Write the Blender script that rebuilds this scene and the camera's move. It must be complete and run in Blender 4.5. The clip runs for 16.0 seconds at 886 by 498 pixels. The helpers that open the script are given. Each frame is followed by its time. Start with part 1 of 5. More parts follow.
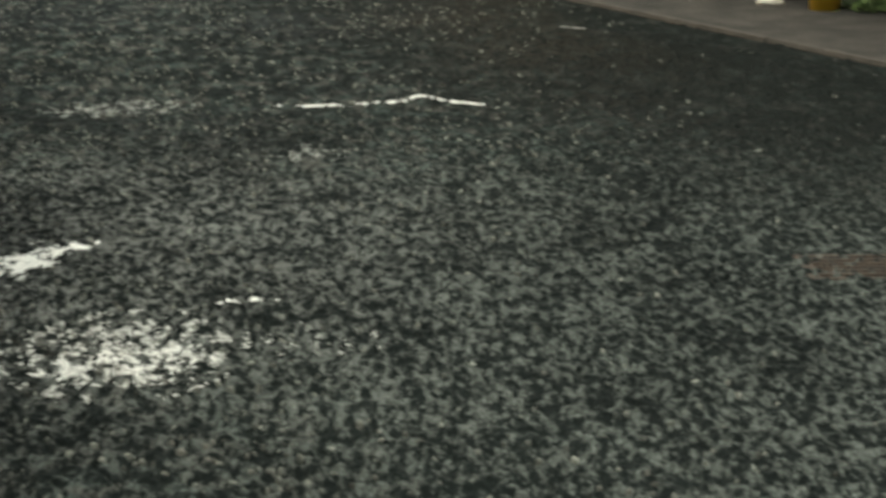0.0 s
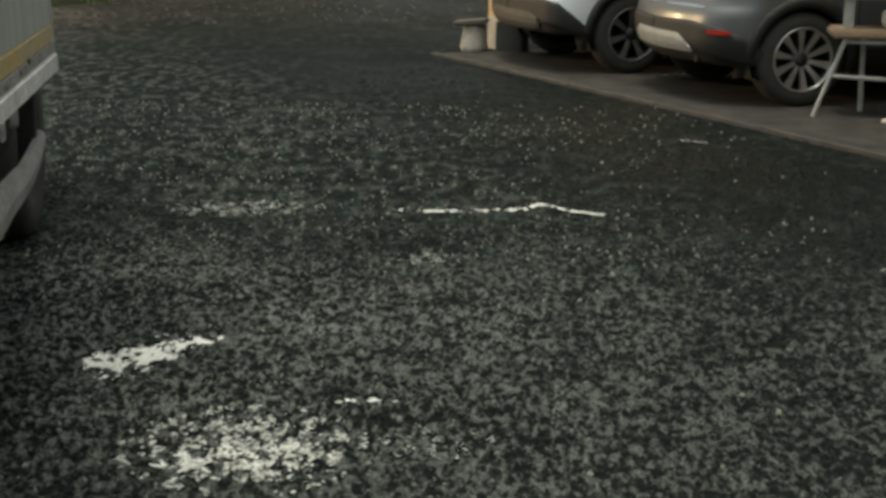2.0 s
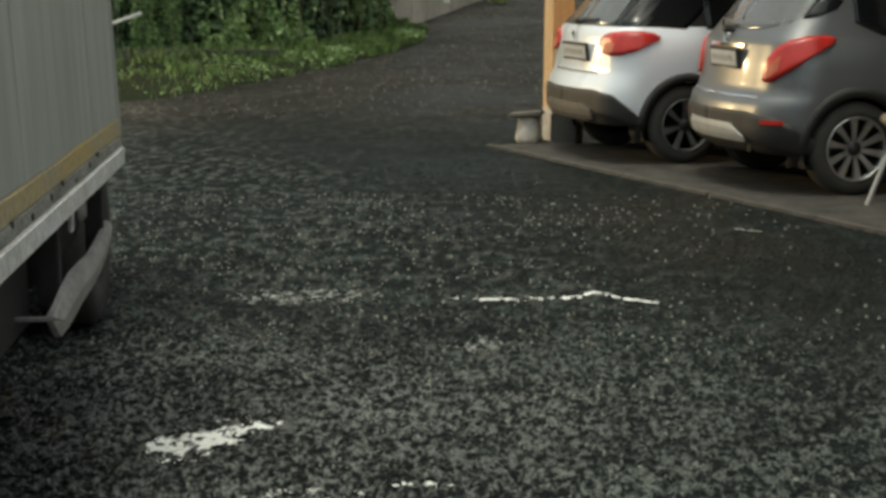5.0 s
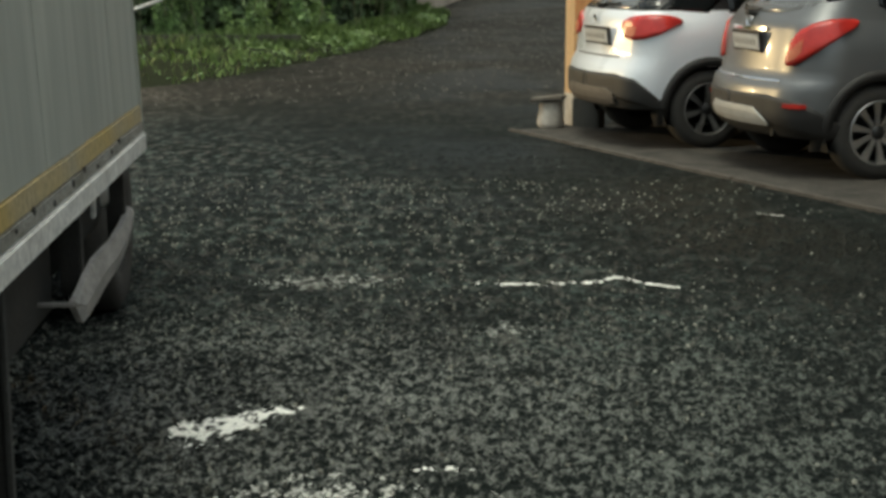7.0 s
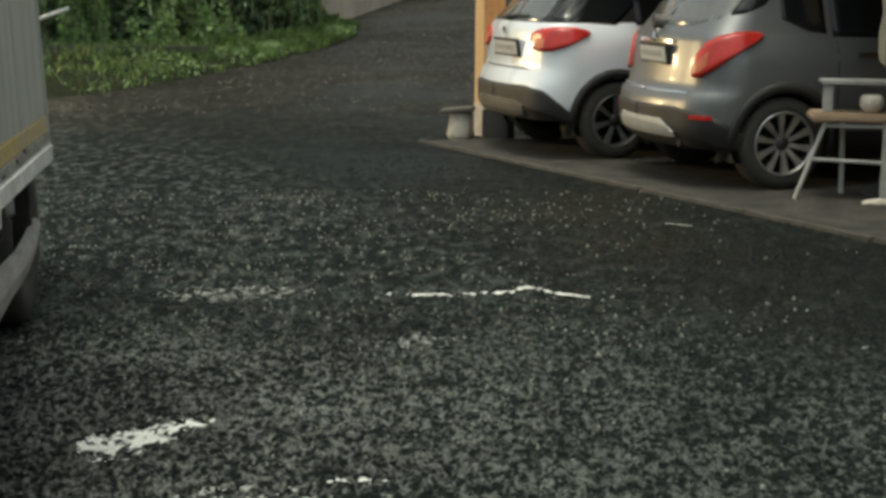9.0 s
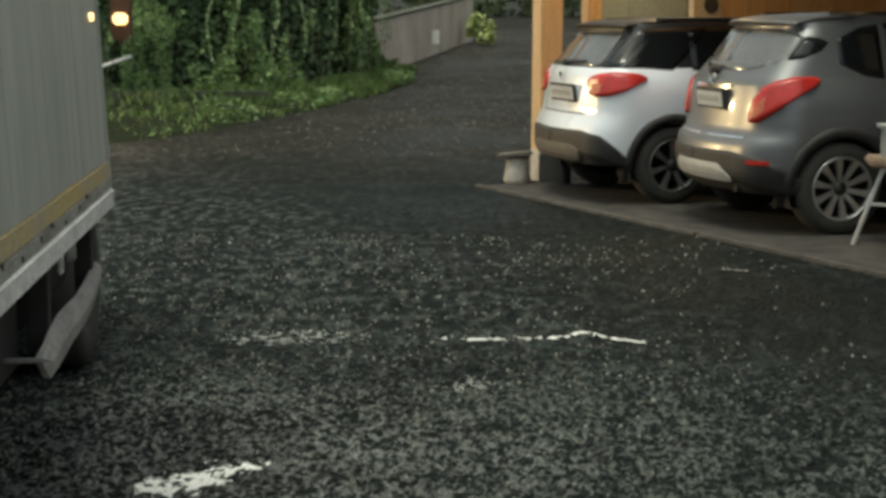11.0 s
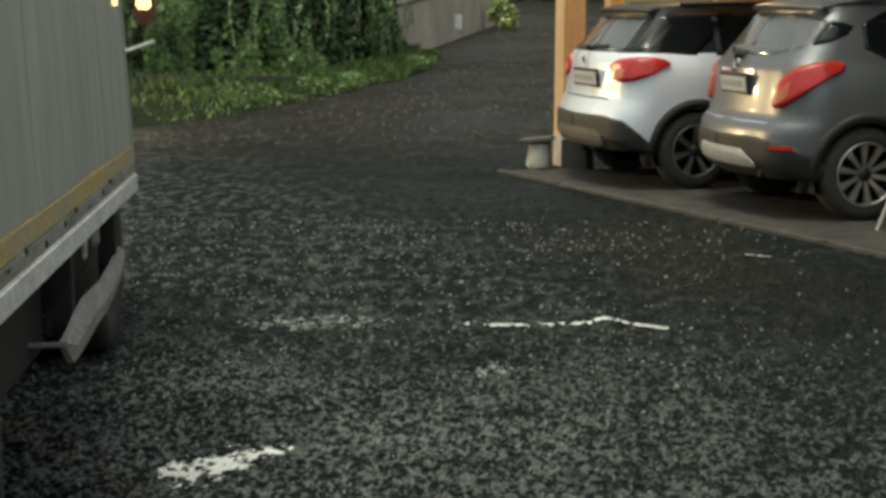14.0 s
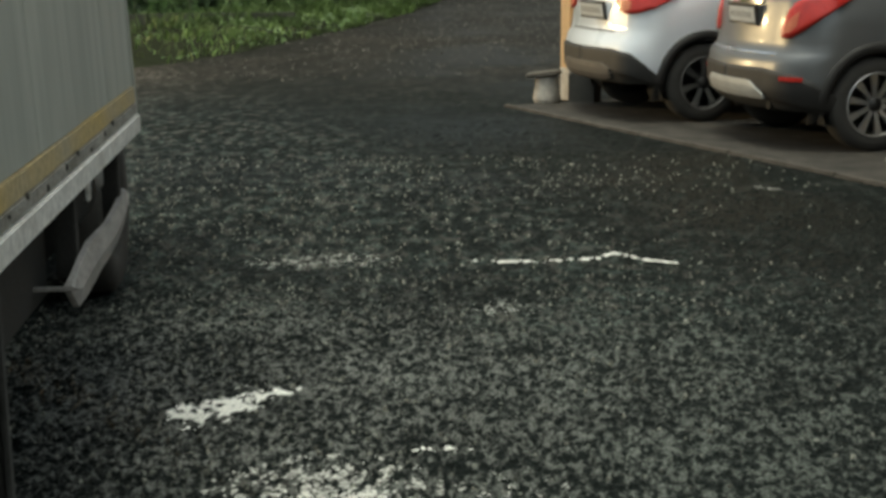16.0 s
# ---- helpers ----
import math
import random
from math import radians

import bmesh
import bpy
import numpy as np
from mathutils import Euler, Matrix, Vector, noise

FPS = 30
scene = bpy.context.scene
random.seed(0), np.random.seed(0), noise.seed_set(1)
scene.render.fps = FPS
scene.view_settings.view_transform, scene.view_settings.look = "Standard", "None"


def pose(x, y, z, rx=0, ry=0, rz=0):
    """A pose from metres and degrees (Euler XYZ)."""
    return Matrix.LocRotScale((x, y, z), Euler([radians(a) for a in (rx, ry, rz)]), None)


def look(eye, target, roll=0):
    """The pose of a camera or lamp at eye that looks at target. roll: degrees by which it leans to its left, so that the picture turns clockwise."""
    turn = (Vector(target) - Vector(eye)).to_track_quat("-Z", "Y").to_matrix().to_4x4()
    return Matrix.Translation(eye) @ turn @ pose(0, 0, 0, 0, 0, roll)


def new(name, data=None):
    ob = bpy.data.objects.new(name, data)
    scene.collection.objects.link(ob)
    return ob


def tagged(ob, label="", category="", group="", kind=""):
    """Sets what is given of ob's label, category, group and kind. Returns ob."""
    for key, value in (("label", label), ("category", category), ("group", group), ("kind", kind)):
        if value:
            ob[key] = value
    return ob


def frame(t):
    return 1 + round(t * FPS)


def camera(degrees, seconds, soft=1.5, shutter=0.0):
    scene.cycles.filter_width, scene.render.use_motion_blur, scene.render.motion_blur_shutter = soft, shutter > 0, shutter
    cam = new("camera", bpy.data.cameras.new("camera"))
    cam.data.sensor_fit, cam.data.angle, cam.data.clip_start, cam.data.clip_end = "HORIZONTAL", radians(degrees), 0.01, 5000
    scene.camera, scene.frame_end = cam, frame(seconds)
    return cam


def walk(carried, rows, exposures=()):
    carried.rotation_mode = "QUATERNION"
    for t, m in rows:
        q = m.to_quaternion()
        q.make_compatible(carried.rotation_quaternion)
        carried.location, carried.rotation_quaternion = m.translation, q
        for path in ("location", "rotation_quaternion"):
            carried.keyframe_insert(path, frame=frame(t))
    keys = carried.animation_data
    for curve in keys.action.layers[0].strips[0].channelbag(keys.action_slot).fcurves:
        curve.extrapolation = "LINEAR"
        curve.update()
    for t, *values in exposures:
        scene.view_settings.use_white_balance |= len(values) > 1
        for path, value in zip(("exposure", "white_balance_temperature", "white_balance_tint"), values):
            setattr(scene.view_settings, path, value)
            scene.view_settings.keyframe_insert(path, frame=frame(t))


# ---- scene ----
SOFT = 3.4
cam = camera(33.56, 16.0, soft=SOFT, shutter=0.5)

# seconds, place, yaw to the left, pitch, roll
ROWS = [
    (0.0, 0.024, 0.131, 1.576, -4.63, -18.12, 0.08),
    (0.5, 0.016, 0.136, 1.575, -1.05, -17.27, -0.60),
    (1.0, 0.001, 0.148, 1.569, -0.07, -16.34, 0.06),
    (1.5, -0.008, 0.130, 1.563, -0.31, -14.69, 0.76),
    (2.0, -0.011, 0.115, 1.571, -0.13, -13.92, 0.87),
    (2.5, -0.009, 0.099, 1.575, 0.73, -13.47, 0.93),
    (3.0, -0.001, 0.075, 1.576, 1.49, -12.69, 0.42),
    (3.5, -0.002, 0.041, 1.576, 2.13, -11.26, -0.02),
    (3.7, -0.003, 0.035, 1.576, 2.42, -10.67, -0.06),
    (5.8, -0.004, 0.004, 1.579, 2.04, -10.36, 0.36),
    (6.0, -0.003, 0.004, 1.579, 2.15, -10.47, 0.33),
    (6.5, 0.003, 0.005, 1.578, 2.57, -10.68, 0.16),
    (7.0, 0.002, 0.008, 1.581, 3.05, -10.98, -0.03),
    (7.5, -0.001, 0.013, 1.581, 2.73, -11.14, -0.09),
    (8.0, -0.005, 0.013, 1.575, 1.01, -11.07, 0.21),
    (8.2, -0.005, 0.012, 1.575, 0.00, -11.03, 0.30),
    (10.3, -0.001, 0.002, 1.578, -0.67, -9.10, 0.36),
    (10.5, -0.000, -0.002, 1.579, 0.01, -8.93, 0.37),
    (11.0, 0.007, -0.029, 1.588, 1.77, -8.82, 0.14),
    (11.5, 0.010, -0.036, 1.592, 3.26, -9.03, -0.08),
    (12.0, 0.007, -0.033, 1.591, 4.21, -9.37, -0.21),
    (12.5, 0.006, -0.028, 1.592, 4.15, -9.57, -0.06),
    (13.0, 0.010, -0.025, 1.589, 3.58, -9.59, 0.04),
    (13.5, 0.008, -0.022, 1.588, 3.11, -9.59, 0.07),
    (14.0, 0.003, -0.021, 1.587, 2.63, -9.40, 0.11),
    (14.5, 0.006, -0.025, 1.587, 2.15, -9.24, 0.08),
    (15.0, 0.008, -0.014, 1.586, 2.09, -9.66, -0.10),
    (15.5, 0.005, 0.005, 1.586, 2.46, -10.67, -0.41),
    (16.0, 0.007, 0.025, 1.590, 2.98, -11.93, -0.67),
]

walk(cam, [(t, pose(x, y, z, 90 + pitch, 0, yaw) @ pose(0, 0, 0, 0, 0, roll)) for t, x, y, z, yaw, pitch, roll in ROWS],
     exposures=[(0.0, 0.27, 7000, -3), (1.0, 0.30, 7000, -3), (1.8, -0.12, 7000, -3), (3.0, -0.16, 7000, -3), (3.6, -0.03, 7000, -3), (6.0, 0.0, 6900, -5), (16.0, 0.0, 6900, -5)])

# ---- light: a dim overcast evening, and a warm lamp under the carport ----
SUN_ELEVATION, SUN_TURN = 80.0, 225.0
world = bpy.data.worlds.new("world")
scene.world = world
world.use_nodes = True
wn = world.node_tree.nodes
sky = wn.new("ShaderNodeTexSky")
sky.sky_type, sky.sun_disc = "NISHITA", False
sky.sun_elevation, sky.sun_rotation = radians(SUN_ELEVATION), radians(SUN_TURN)
sky.air_density, sky.dust_density, sky.ozone_density = 1.0, 5.0, 1.0
grey = wn.new("ShaderNodeHueSaturation")
grey.inputs["Saturation"].default_value = 0.5
world.node_tree.links.new(sky.outputs[0], grey.inputs["Color"])
world.node_tree.links.new(grey.outputs[0], wn["Background"].inputs[0])
wn["Background"].inputs[1].default_value = 0.178

sun = new("sun", bpy.data.lights.new("sun", "SUN"))
sun.data.energy, sun.data.angle, sun.data.color = 1.15, radians(15), (1.0, 0.97, 0.92)
az = radians(SUN_TURN)
sun.matrix_world = look((0, 0, 0), (-math.sin(az) * math.cos(radians(SUN_ELEVATION)), -math.cos(az) * math.cos(radians(SUN_ELEVATION)), -math.sin(radians(SUN_ELEVATION))))


bulb = new("carport_bulb", bpy.data.lights.new("carport_bulb", "POINT"))
bulb.data.energy, bulb.data.color, bulb.data.shadow_soft_size = 32.0, (1.0, 0.62, 0.28), 0.06
bulb.location = (1.75, 14.0, 2.45)
# Warm light from the left; its source is unseen and its place assumed.
lantern = new("warm_left_light", bpy.data.lights.new("warm_left_light", "POINT"))
lantern.data.energy, lantern.data.color, lantern.data.shadow_soft_size = 12000.0, (1.0, 0.68, 0.38), 0.22
lantern.location = (-20.5, 24.7, 3.4)


# ---- materials ----
def mat(name, base, rough=0.6, metal=0.0, second=None, scale=6.0, fine=60.0, bump=0.0, amount=0.5, spec=0.5, coat=0.0,
        emit=None, glow=0.0, stretch=(1, 1, 1), rough_var=0.1, random=0.0):
    """A surface with two scales of variation: a slow one between base and second, and a fine one in tone and relief."""
    m = bpy.data.materials.new(name)
    m.use_nodes = True
    nt = m.node_tree
    b = nt.nodes["Principled BSDF"]
    tc = nt.nodes.new("ShaderNodeTexCoord")
    mp = nt.nodes.new("ShaderNodeMapping")
    mp.inputs["Scale"].default_value = stretch
    nt.links.new(tc.outputs["Object"], mp.inputs[0])
    n1 = nt.nodes.new("ShaderNodeTexNoise")
    n1.inputs["Scale"].default_value, n1.inputs["Detail"].default_value = scale, 5
    n2 = nt.nodes.new("ShaderNodeTexNoise")
    n2.inputs["Scale"].default_value, n2.inputs["Detail"].default_value = fine, 3
    for n in (n1, n2):
        nt.links.new(mp.outputs[0], n.inputs["Vector"])
    second = second or tuple(c * 0.75 for c in base)
    ramp = nt.nodes.new("ShaderNodeMapRange")
    ramp.inputs[1].default_value, ramp.inputs[2].default_value = 0.5 - 0.25, 0.5 + 0.25
    nt.links.new(n1.outputs["Fac"], ramp.inputs[0])
    mix = nt.nodes.new("ShaderNodeMix")
    mix.data_type = "RGBA"
    mix.inputs["A"].default_value, mix.inputs["B"].default_value = (*base, 1), (*second, 1)
    nt.links.new(ramp.outputs[0], mix.inputs["Factor"])
    hsv = nt.nodes.new("ShaderNodeHueSaturation")
    val = nt.nodes.new("ShaderNodeMapRange")
    val.inputs[1].default_value, val.inputs[2].default_value = 0.3, 0.7
    val.inputs[3].default_value, val.inputs[4].default_value = 1 - 0.3 * amount, 1 + 0.3 * amount
    nt.links.new(n2.outputs["Fac"], val.inputs[0])
    tone = val.outputs[0]
    if random:
        info = nt.nodes.new("ShaderNodeNewGeometry") if random < 0 else nt.nodes.new("ShaderNodeObjectInfo")
        rr = nt.nodes.new("ShaderNodeMapRange")
        rr.inputs[3].default_value, rr.inputs[4].default_value = 1 - abs(random), 1 + abs(random)
        nt.links.new(info.outputs["Random Per Island" if random < 0 else "Random"], rr.inputs[0])
        mul = nt.nodes.new("ShaderNodeMath")
        mul.operation = "MULTIPLY"
        nt.links.new(tone, mul.inputs[0])
        nt.links.new(rr.outputs[0], mul.inputs[1])
        tone = mul.outputs[0]
    nt.links.new(tone, hsv.inputs["Value"])
    nt.links.new(mix.outputs["Result"], hsv.inputs["Color"])
    nt.links.new(hsv.outputs[0], b.inputs["Base Color"])
    rv = nt.nodes.new("ShaderNodeMapRange")
    rv.inputs[3].default_value, rv.inputs[4].default_value = max(rough - rough_var, 0.02), min(rough + rough_var, 1)
    nt.links.new(n1.outputs["Fac"], rv.inputs[0])
    nt.links.new(rv.outputs[0], b.inputs["Roughness"])
    b.inputs["Metallic"].default_value = metal
    b.inputs["Specular IOR Level"].default_value = spec
    b.inputs["Coat Weight"].default_value = coat
    b.inputs["Coat Roughness"].default_value = 0.06
    if bump:
        bp = nt.nodes.new("ShaderNodeBump")
        bp.inputs["Strength"].default_value, bp.inputs["Distance"].default_value = min(bump, 1), 0.01
        nt.links.new(n2.outputs["Fac"], bp.inputs["Height"])
        nt.links.new(bp.outputs[0], b.inputs["Normal"])
    if emit:
        b.inputs["Emission Color"].default_value, b.inputs["Emission Strength"].default_value = (*emit, 1), glow
    return m


def asphalt_material(name, relief):
    """Wet chip-sealed asphalt: pale and dark chippings about 15 mm across in a black binder, with damp and worn areas."""
    m = bpy.data.materials.new(name)
    m.use_nodes = True
    nt = m.node_tree
    b = nt.nodes["Principled BSDF"]
    tc = nt.nodes.new("ShaderNodeTexCoord")

    def node(kind, **values):
        n = nt.nodes.new("ShaderNode" + kind)
        for k, v in values.items():
            n.inputs[k].default_value = v
        return n

    def link(a, c):
        nt.links.new(a, c)

    def span(source, lo, hi, a, c):
        n = nt.nodes.new("ShaderNodeMapRange")
        n.interpolation_type = "SMOOTHSTEP"
        for i, v in enumerate((lo, hi, a, c)):
            n.inputs[i + 1].default_value = v
        link(source, n.inputs[0])
        return n.outputs[0]

    def mixed(f, a, c, how="MIX"):
        n = nt.nodes.new("ShaderNodeMix")
        n.data_type, n.blend_type = "RGBA", how
        for v, s in ((f, "Factor"), (a, "A"), (c, "B")):
            if isinstance(v, (float, int, tuple)):
                n.inputs[s].default_value = v
            else:
                link(v, n.inputs[s])
        return n.outputs["Result"]

    spot = tc.outputs["Object"]
    drawn = node("Mapping", Scale=(1.0, 0.5, 1.0))
    link(spot, drawn.inputs[0])
    lumps = node("TexNoise", Scale=24.0, Detail=2.5, Roughness=0.55)
    grit = node("TexNoise", Scale=110.0, Detail=3.0, Roughness=0.7)
    worn = node("TexNoise", Scale=1.3, Detail=6.0, Roughness=0.65)
    damp = node("TexNoise", Scale=0.45, Detail=4.0)
    hue = node("TexNoise", Scale=9.0, Detail=2.0)
    clumps = node("TexNoise", Scale=11.0, Detail=2.5, Roughness=0.6)
    for n in (lumps, grit, worn, damp, hue):
        link(spot, n.inputs["Vector"])
    link(drawn.outputs[0], clumps.inputs["Vector"])
    single = node("TexNoise", Scale=36.0, Detail=2.5, Roughness=0.7)
    link(drawn.outputs[0], single.inputs["Vector"])
    xyz = nt.nodes.new("ShaderNodeSeparateXYZ")
    link(spot, xyz.inputs[0])

    def total(*terms):
        out = None
        for source, k in terms:
            n = nt.nodes.new("ShaderNodeMath")
            n.operation = "MULTIPLY_ADD"
            n.inputs[1].default_value = k
            n.inputs[2].default_value = 0.0
            link(source, n.inputs[0])
            if out:
                link(out, n.inputs[2])
            out = n.outputs[0]
        return out

    def near(place, inner, outer):
        """1 at a place on the ground, falling to 0, with an uneven rim."""
        n = nt.nodes.new("ShaderNodeVectorMath")
        n.operation = "DISTANCE"
        n.inputs[1].default_value = place
        link(spot, n.inputs[0])
        return span(total((n.outputs["Value"], 1.0), (worn.outputs["Fac"], 1.6)), inner + 0.8, outer + 0.8, 1.0, 0.0)

    both = nt.nodes.new("ShaderNodeMath")
    both.operation = "MULTIPLY_ADD"
    both.inputs[1].default_value = 0.45
    link(grit.outputs["Fac"], both.inputs[0])
    link(lumps.outputs["Fac"], both.inputs[2])
    stone = mixed(span(hue.outputs["Fac"], 0.4, 0.65, 0.0, 1.0), (0.054, 0.068, 0.062, 1), (0.082, 0.078, 0.070, 1))
    # stones go paler round two spots; the lane behind is brown with earth
    stone = mixed(near((1.2, 4.2, 0.0), 0.8, 2.8), stone, (0.100, 0.110, 0.100, 1))
    stone = mixed(near((-1.0, 5.0, 0.0), 0.3, 2.2), stone, (0.150, 0.155, 0.145, 1))
    stone = mixed(span(xyz.outputs[1], 13.5, 18.0, 0.0, 0.8), stone, (0.155, 0.132, 0.110, 1))
    stone = mixed(1.0, stone, span(xyz.outputs[1], 5.5, 9.0, 1.0, 0.90), "MULTIPLY")
    speck = span(grit.outputs["Fac"], 0.33, 0.7, 0.45, 1.6)
    stone = mixed(1.0, stone, speck, "MULTIPLY")
    # worn tops of stones show in clumps, the hollows between them hold black binder
    strong = nt.nodes.new("ShaderNodeMath")
    strong.operation = "MULTIPLY_ADD"
    strong.inputs[1].default_value, strong.inputs[2].default_value = 1.6, -0.32
    link(clumps.outputs["Fac"], strong.inputs[0])
    fade = nt.nodes.new("ShaderNodeMix")
    link(span(xyz.outputs[1], 4.5, 11.0, 0.0, 1.0), fade.inputs[0])
    link(single.outputs["Fac"], fade.inputs[2])
    link(strong.outputs[0], fade.inputs[3])
    if relief:
        cover = total((fade.outputs[0], 1.0), (xyz.outputs[2], 5.0), (worn.outputs["Fac"], 0.16))
        lo, hi = 0.582, 0.775
    else:
        cover = total((fade.outputs[0], 1.0), (worn.outputs["Fac"], 0.16))
        lo, hi = 0.55, 0.72
    binder = mixed(span(xyz.outputs[1], 13.5, 20.0, 0.0, 1.0), (0.0112, 0.0138, 0.0130, 1), (0.060, 0.051, 0.042, 1))
    top = mixed(span(cover, lo, hi, 0.0, 1.0), binder, stone)
    tone = span(worn.outputs["Fac"], 0.32, 0.7, 0.75, 1.15)
    top = mixed(1.0, top, tone, "MULTIPLY")
    tone = span(damp.outputs["Fac"], 0.35, 0.6, 0.8, 1.1)
    top = mixed(1.0, top, tone, "MULTIPLY")
    # shade beside the carport floor, put into the colour as a dark strip
    shade_strip_d = total((xyz.outputs[0], 0.884), (xyz.outputs[1], 0.467), (worn.outputs["Fac"], 1.6))
    top = mixed(span(shade_strip_d, 4.0, 6.2, 0.0, 0.72), top, (0.010, 0.0115, 0.0105, 1))
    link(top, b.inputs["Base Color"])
    link(span(damp.outputs["Fac"], 0.35, 0.65, 0.5, 0.8), b.inputs["Roughness"])
    b.inputs["Specular IOR Level"].default_value = 0.04
    bp = node("Bump", Strength=0.5, Distance=0.012)
    link(both.outputs[0], bp.inputs["Height"])
    link(bp.outputs[0], b.inputs["Normal"])
    return m


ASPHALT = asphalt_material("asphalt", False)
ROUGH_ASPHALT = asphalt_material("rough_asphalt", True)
WHITE_PAINT = mat("white_car_paint", (0.86, 0.89, 0.93), 0.3, 0.0, (0.82, 0.85, 0.90), 1.5, 90, 0, 0.1, coat=1.0)
GREY_PAINT = mat("grey_metallic_paint", (0.185, 0.19, 0.195), 0.40, 0.5, (0.16, 0.165, 0.17), 2, 300, 0, 0.3, coat=0.12)
DULL_TRIM = mat("dull_bumper_insert", (0.13, 0.115, 0.10), 0.6, 0, (0.09, 0.08, 0.07), 6, 60, 0, 0.4)
BLACK_PAINT = mat("black_paint", (0.020, 0.019, 0.019), 0.5, 0, None, 2, 60, 0, 0.2)
PLASTIC = mat("black_trim_plastic", (0.024, 0.023, 0.022), 0.65, 0, (0.036, 0.034, 0.032), 4, 120, 0.1)
SILVER_TRIM = mat("silver_skid_plate", (0.55, 0.55, 0.53), 0.45, 0.1, (0.42, 0.42, 0.40), 5, 80, 0, 0.4)
CAR_GLASS = mat("tinted_car_glass", (0.012, 0.014, 0.015), 0.08, 0, None, 2, 20, 0, 0.1, spec=0.35, rough_var=0.02)
# Pale base colour stands in for the sky mirrored in the rear windows.
REAR_GLASS = mat("sky_pale_rear_glass", (0.14, 0.14, 0.135), 0.09, 0, (0.09, 0.09, 0.088), 3, 30, 0, 0.3, spec=1.0, rough_var=0.03)
RED_LENS = mat("red_lens", (0.62, 0.035, 0.025), 0.3, 0, (0.36, 0.014, 0.012), 7, 60, 0, 0.3, coat=0.35)
CLEAR_LENS = mat("clear_lens", (0.62, 0.20, 0.12), 0.5, 0, (0.45, 0.10, 0.06), 12, 60, 0, 0.3, spec=0.3)
CHROME = mat("chrome", (0.8, 0.8, 0.8), 0.15, 1.0, None, 5, 40, 0, 0.1)
PLATE = mat("plate_white", (0.70, 0.70, 0.68), 0.5, 0, (0.6, 0.6, 0.58), 15, 90, 0, 0.3)
TYRE = mat("tyre_rubber", (0.034, 0.033, 0.031), 0.85, 0, (0.052, 0.048, 0.042), 9, 70, 0.3)
RIM = mat("alloy_rim", (0.55, 0.55, 0.55), 0.35, 0.8, (0.4, 0.4, 0.39), 8, 90, 0, 0.3)
RIM_DULL = mat("dusty_alloy", (0.20, 0.20, 0.19), 0.5, 0.5, (0.12, 0.115, 0.11), 8, 90, 0, 0.4)
RIM_DARK = mat("dark_alloy", (0.06, 0.06, 0.06), 0.4, 0.6, None, 8, 90, 0, 0.3)
PINE = mat("planed_pine", (0.70, 0.47, 0.25), 0.6, 0, (0.58, 0.35, 0.17), 3, 40, 0.15, 0.7, stretch=(6, 6, 0.5))
BOARD = mat("carport_boards", (0.45, 0.30, 0.17), 0.65, 0, (0.33, 0.2, 0.1), 3, 40, 0.15, 0.7, stretch=(6, 6, 0.5), random=0.15)
PACKED = mat("packed_earth_slab", (0.060, 0.053, 0.045), 0.9, 0, (0.013, 0.0125, 0.011), 4, 45, 0.8, 1.6)
KERB = mat("worn_concrete_kerb", (0.095, 0.083, 0.070), 0.9, 0, (0.045, 0.040, 0.034), 6, 50, 0.5, 0.8)
CONCRETE = mat("weathered_concrete", (0.53, 0.44, 0.36), 0.85, 0, (0.32, 0.26, 0.21), 1.2, 30, 0.4, 0.8, stretch=(1, 1, 0.5))
SLAB_STONE = mat("brown_slab_stone", (0.17, 0.15, 0.125), 0.85, 0, (0.09, 0.08, 0.066), 8, 50, 0.4)
BLOCK = mat("dark_concrete_block", (0.07, 0.07, 0.065), 0.85, 0, (0.045, 0.045, 0.04), 6, 50, 0.4)
SACK = mat("white_woven_sack", (0.68, 0.63, 0.55), 0.8, 0, (0.42, 0.37, 0.31), 8, 90, 0.4, 0.8)
TARP = mat("grey_truck_panel", (0.405, 0.425, 0.375), 0.6, 0, (0.325, 0.34, 0.30), 3.2, 14, 0.03, 0.35, stretch=(1, 1, 0.12))
ORANGE = mat("worn_orange_band", (0.50, 0.36, 0.11), 0.6, 0, (0.37, 0.34, 0.26), 2.2, 40, 0.1, 0.8)
SILL = mat("dirty_white_sill", (0.84, 0.83, 0.79), 0.55, 0, (0.60, 0.58, 0.53), 4, 45, 0.1, 0.9)
GRIME = mat("grimy_rail", (0.40, 0.39, 0.35), 0.7, 0, (0.17, 0.16, 0.13), 6, 40, 0.2, 1.2, stretch=(1, 1, 2))
GUARD = mat("grey_guard_plate", (0.40, 0.38, 0.36), 0.6, 0, (0.25, 0.24, 0.22), 5, 45, 0.1, 0.9)
CHASSIS = mat("chassis_steel", (0.022, 0.022, 0.020), 0.85, 0.0, (0.036, 0.033, 0.028), 6, 60, 0.2)
GRASS = mat("grass", (0.15, 0.24, 0.055), 0.7, 0, (0.05, 0.07, 0.022), 1.5, 20, 0, 0.8, random=-0.35)
SOIL = mat("verge_soil", (0.026, 0.030, 0.016), 0.95, 0, (0.014, 0.017, 0.009), 3, 30, 0.8, 1.4, spec=0.05)
LEAF = mat("ivy_leaf", (0.175, 0.25, 0.075), 0.5, 0, (0.08, 0.155, 0.05), 1.2, 20, 0, 0.8, random=-0.6)
WHITE_METAL = mat("white_painted_metal", (0.48, 0.48, 0.45), 0.5, 0, (0.34, 0.33, 0.31), 9, 80, 0.05, 0.6)
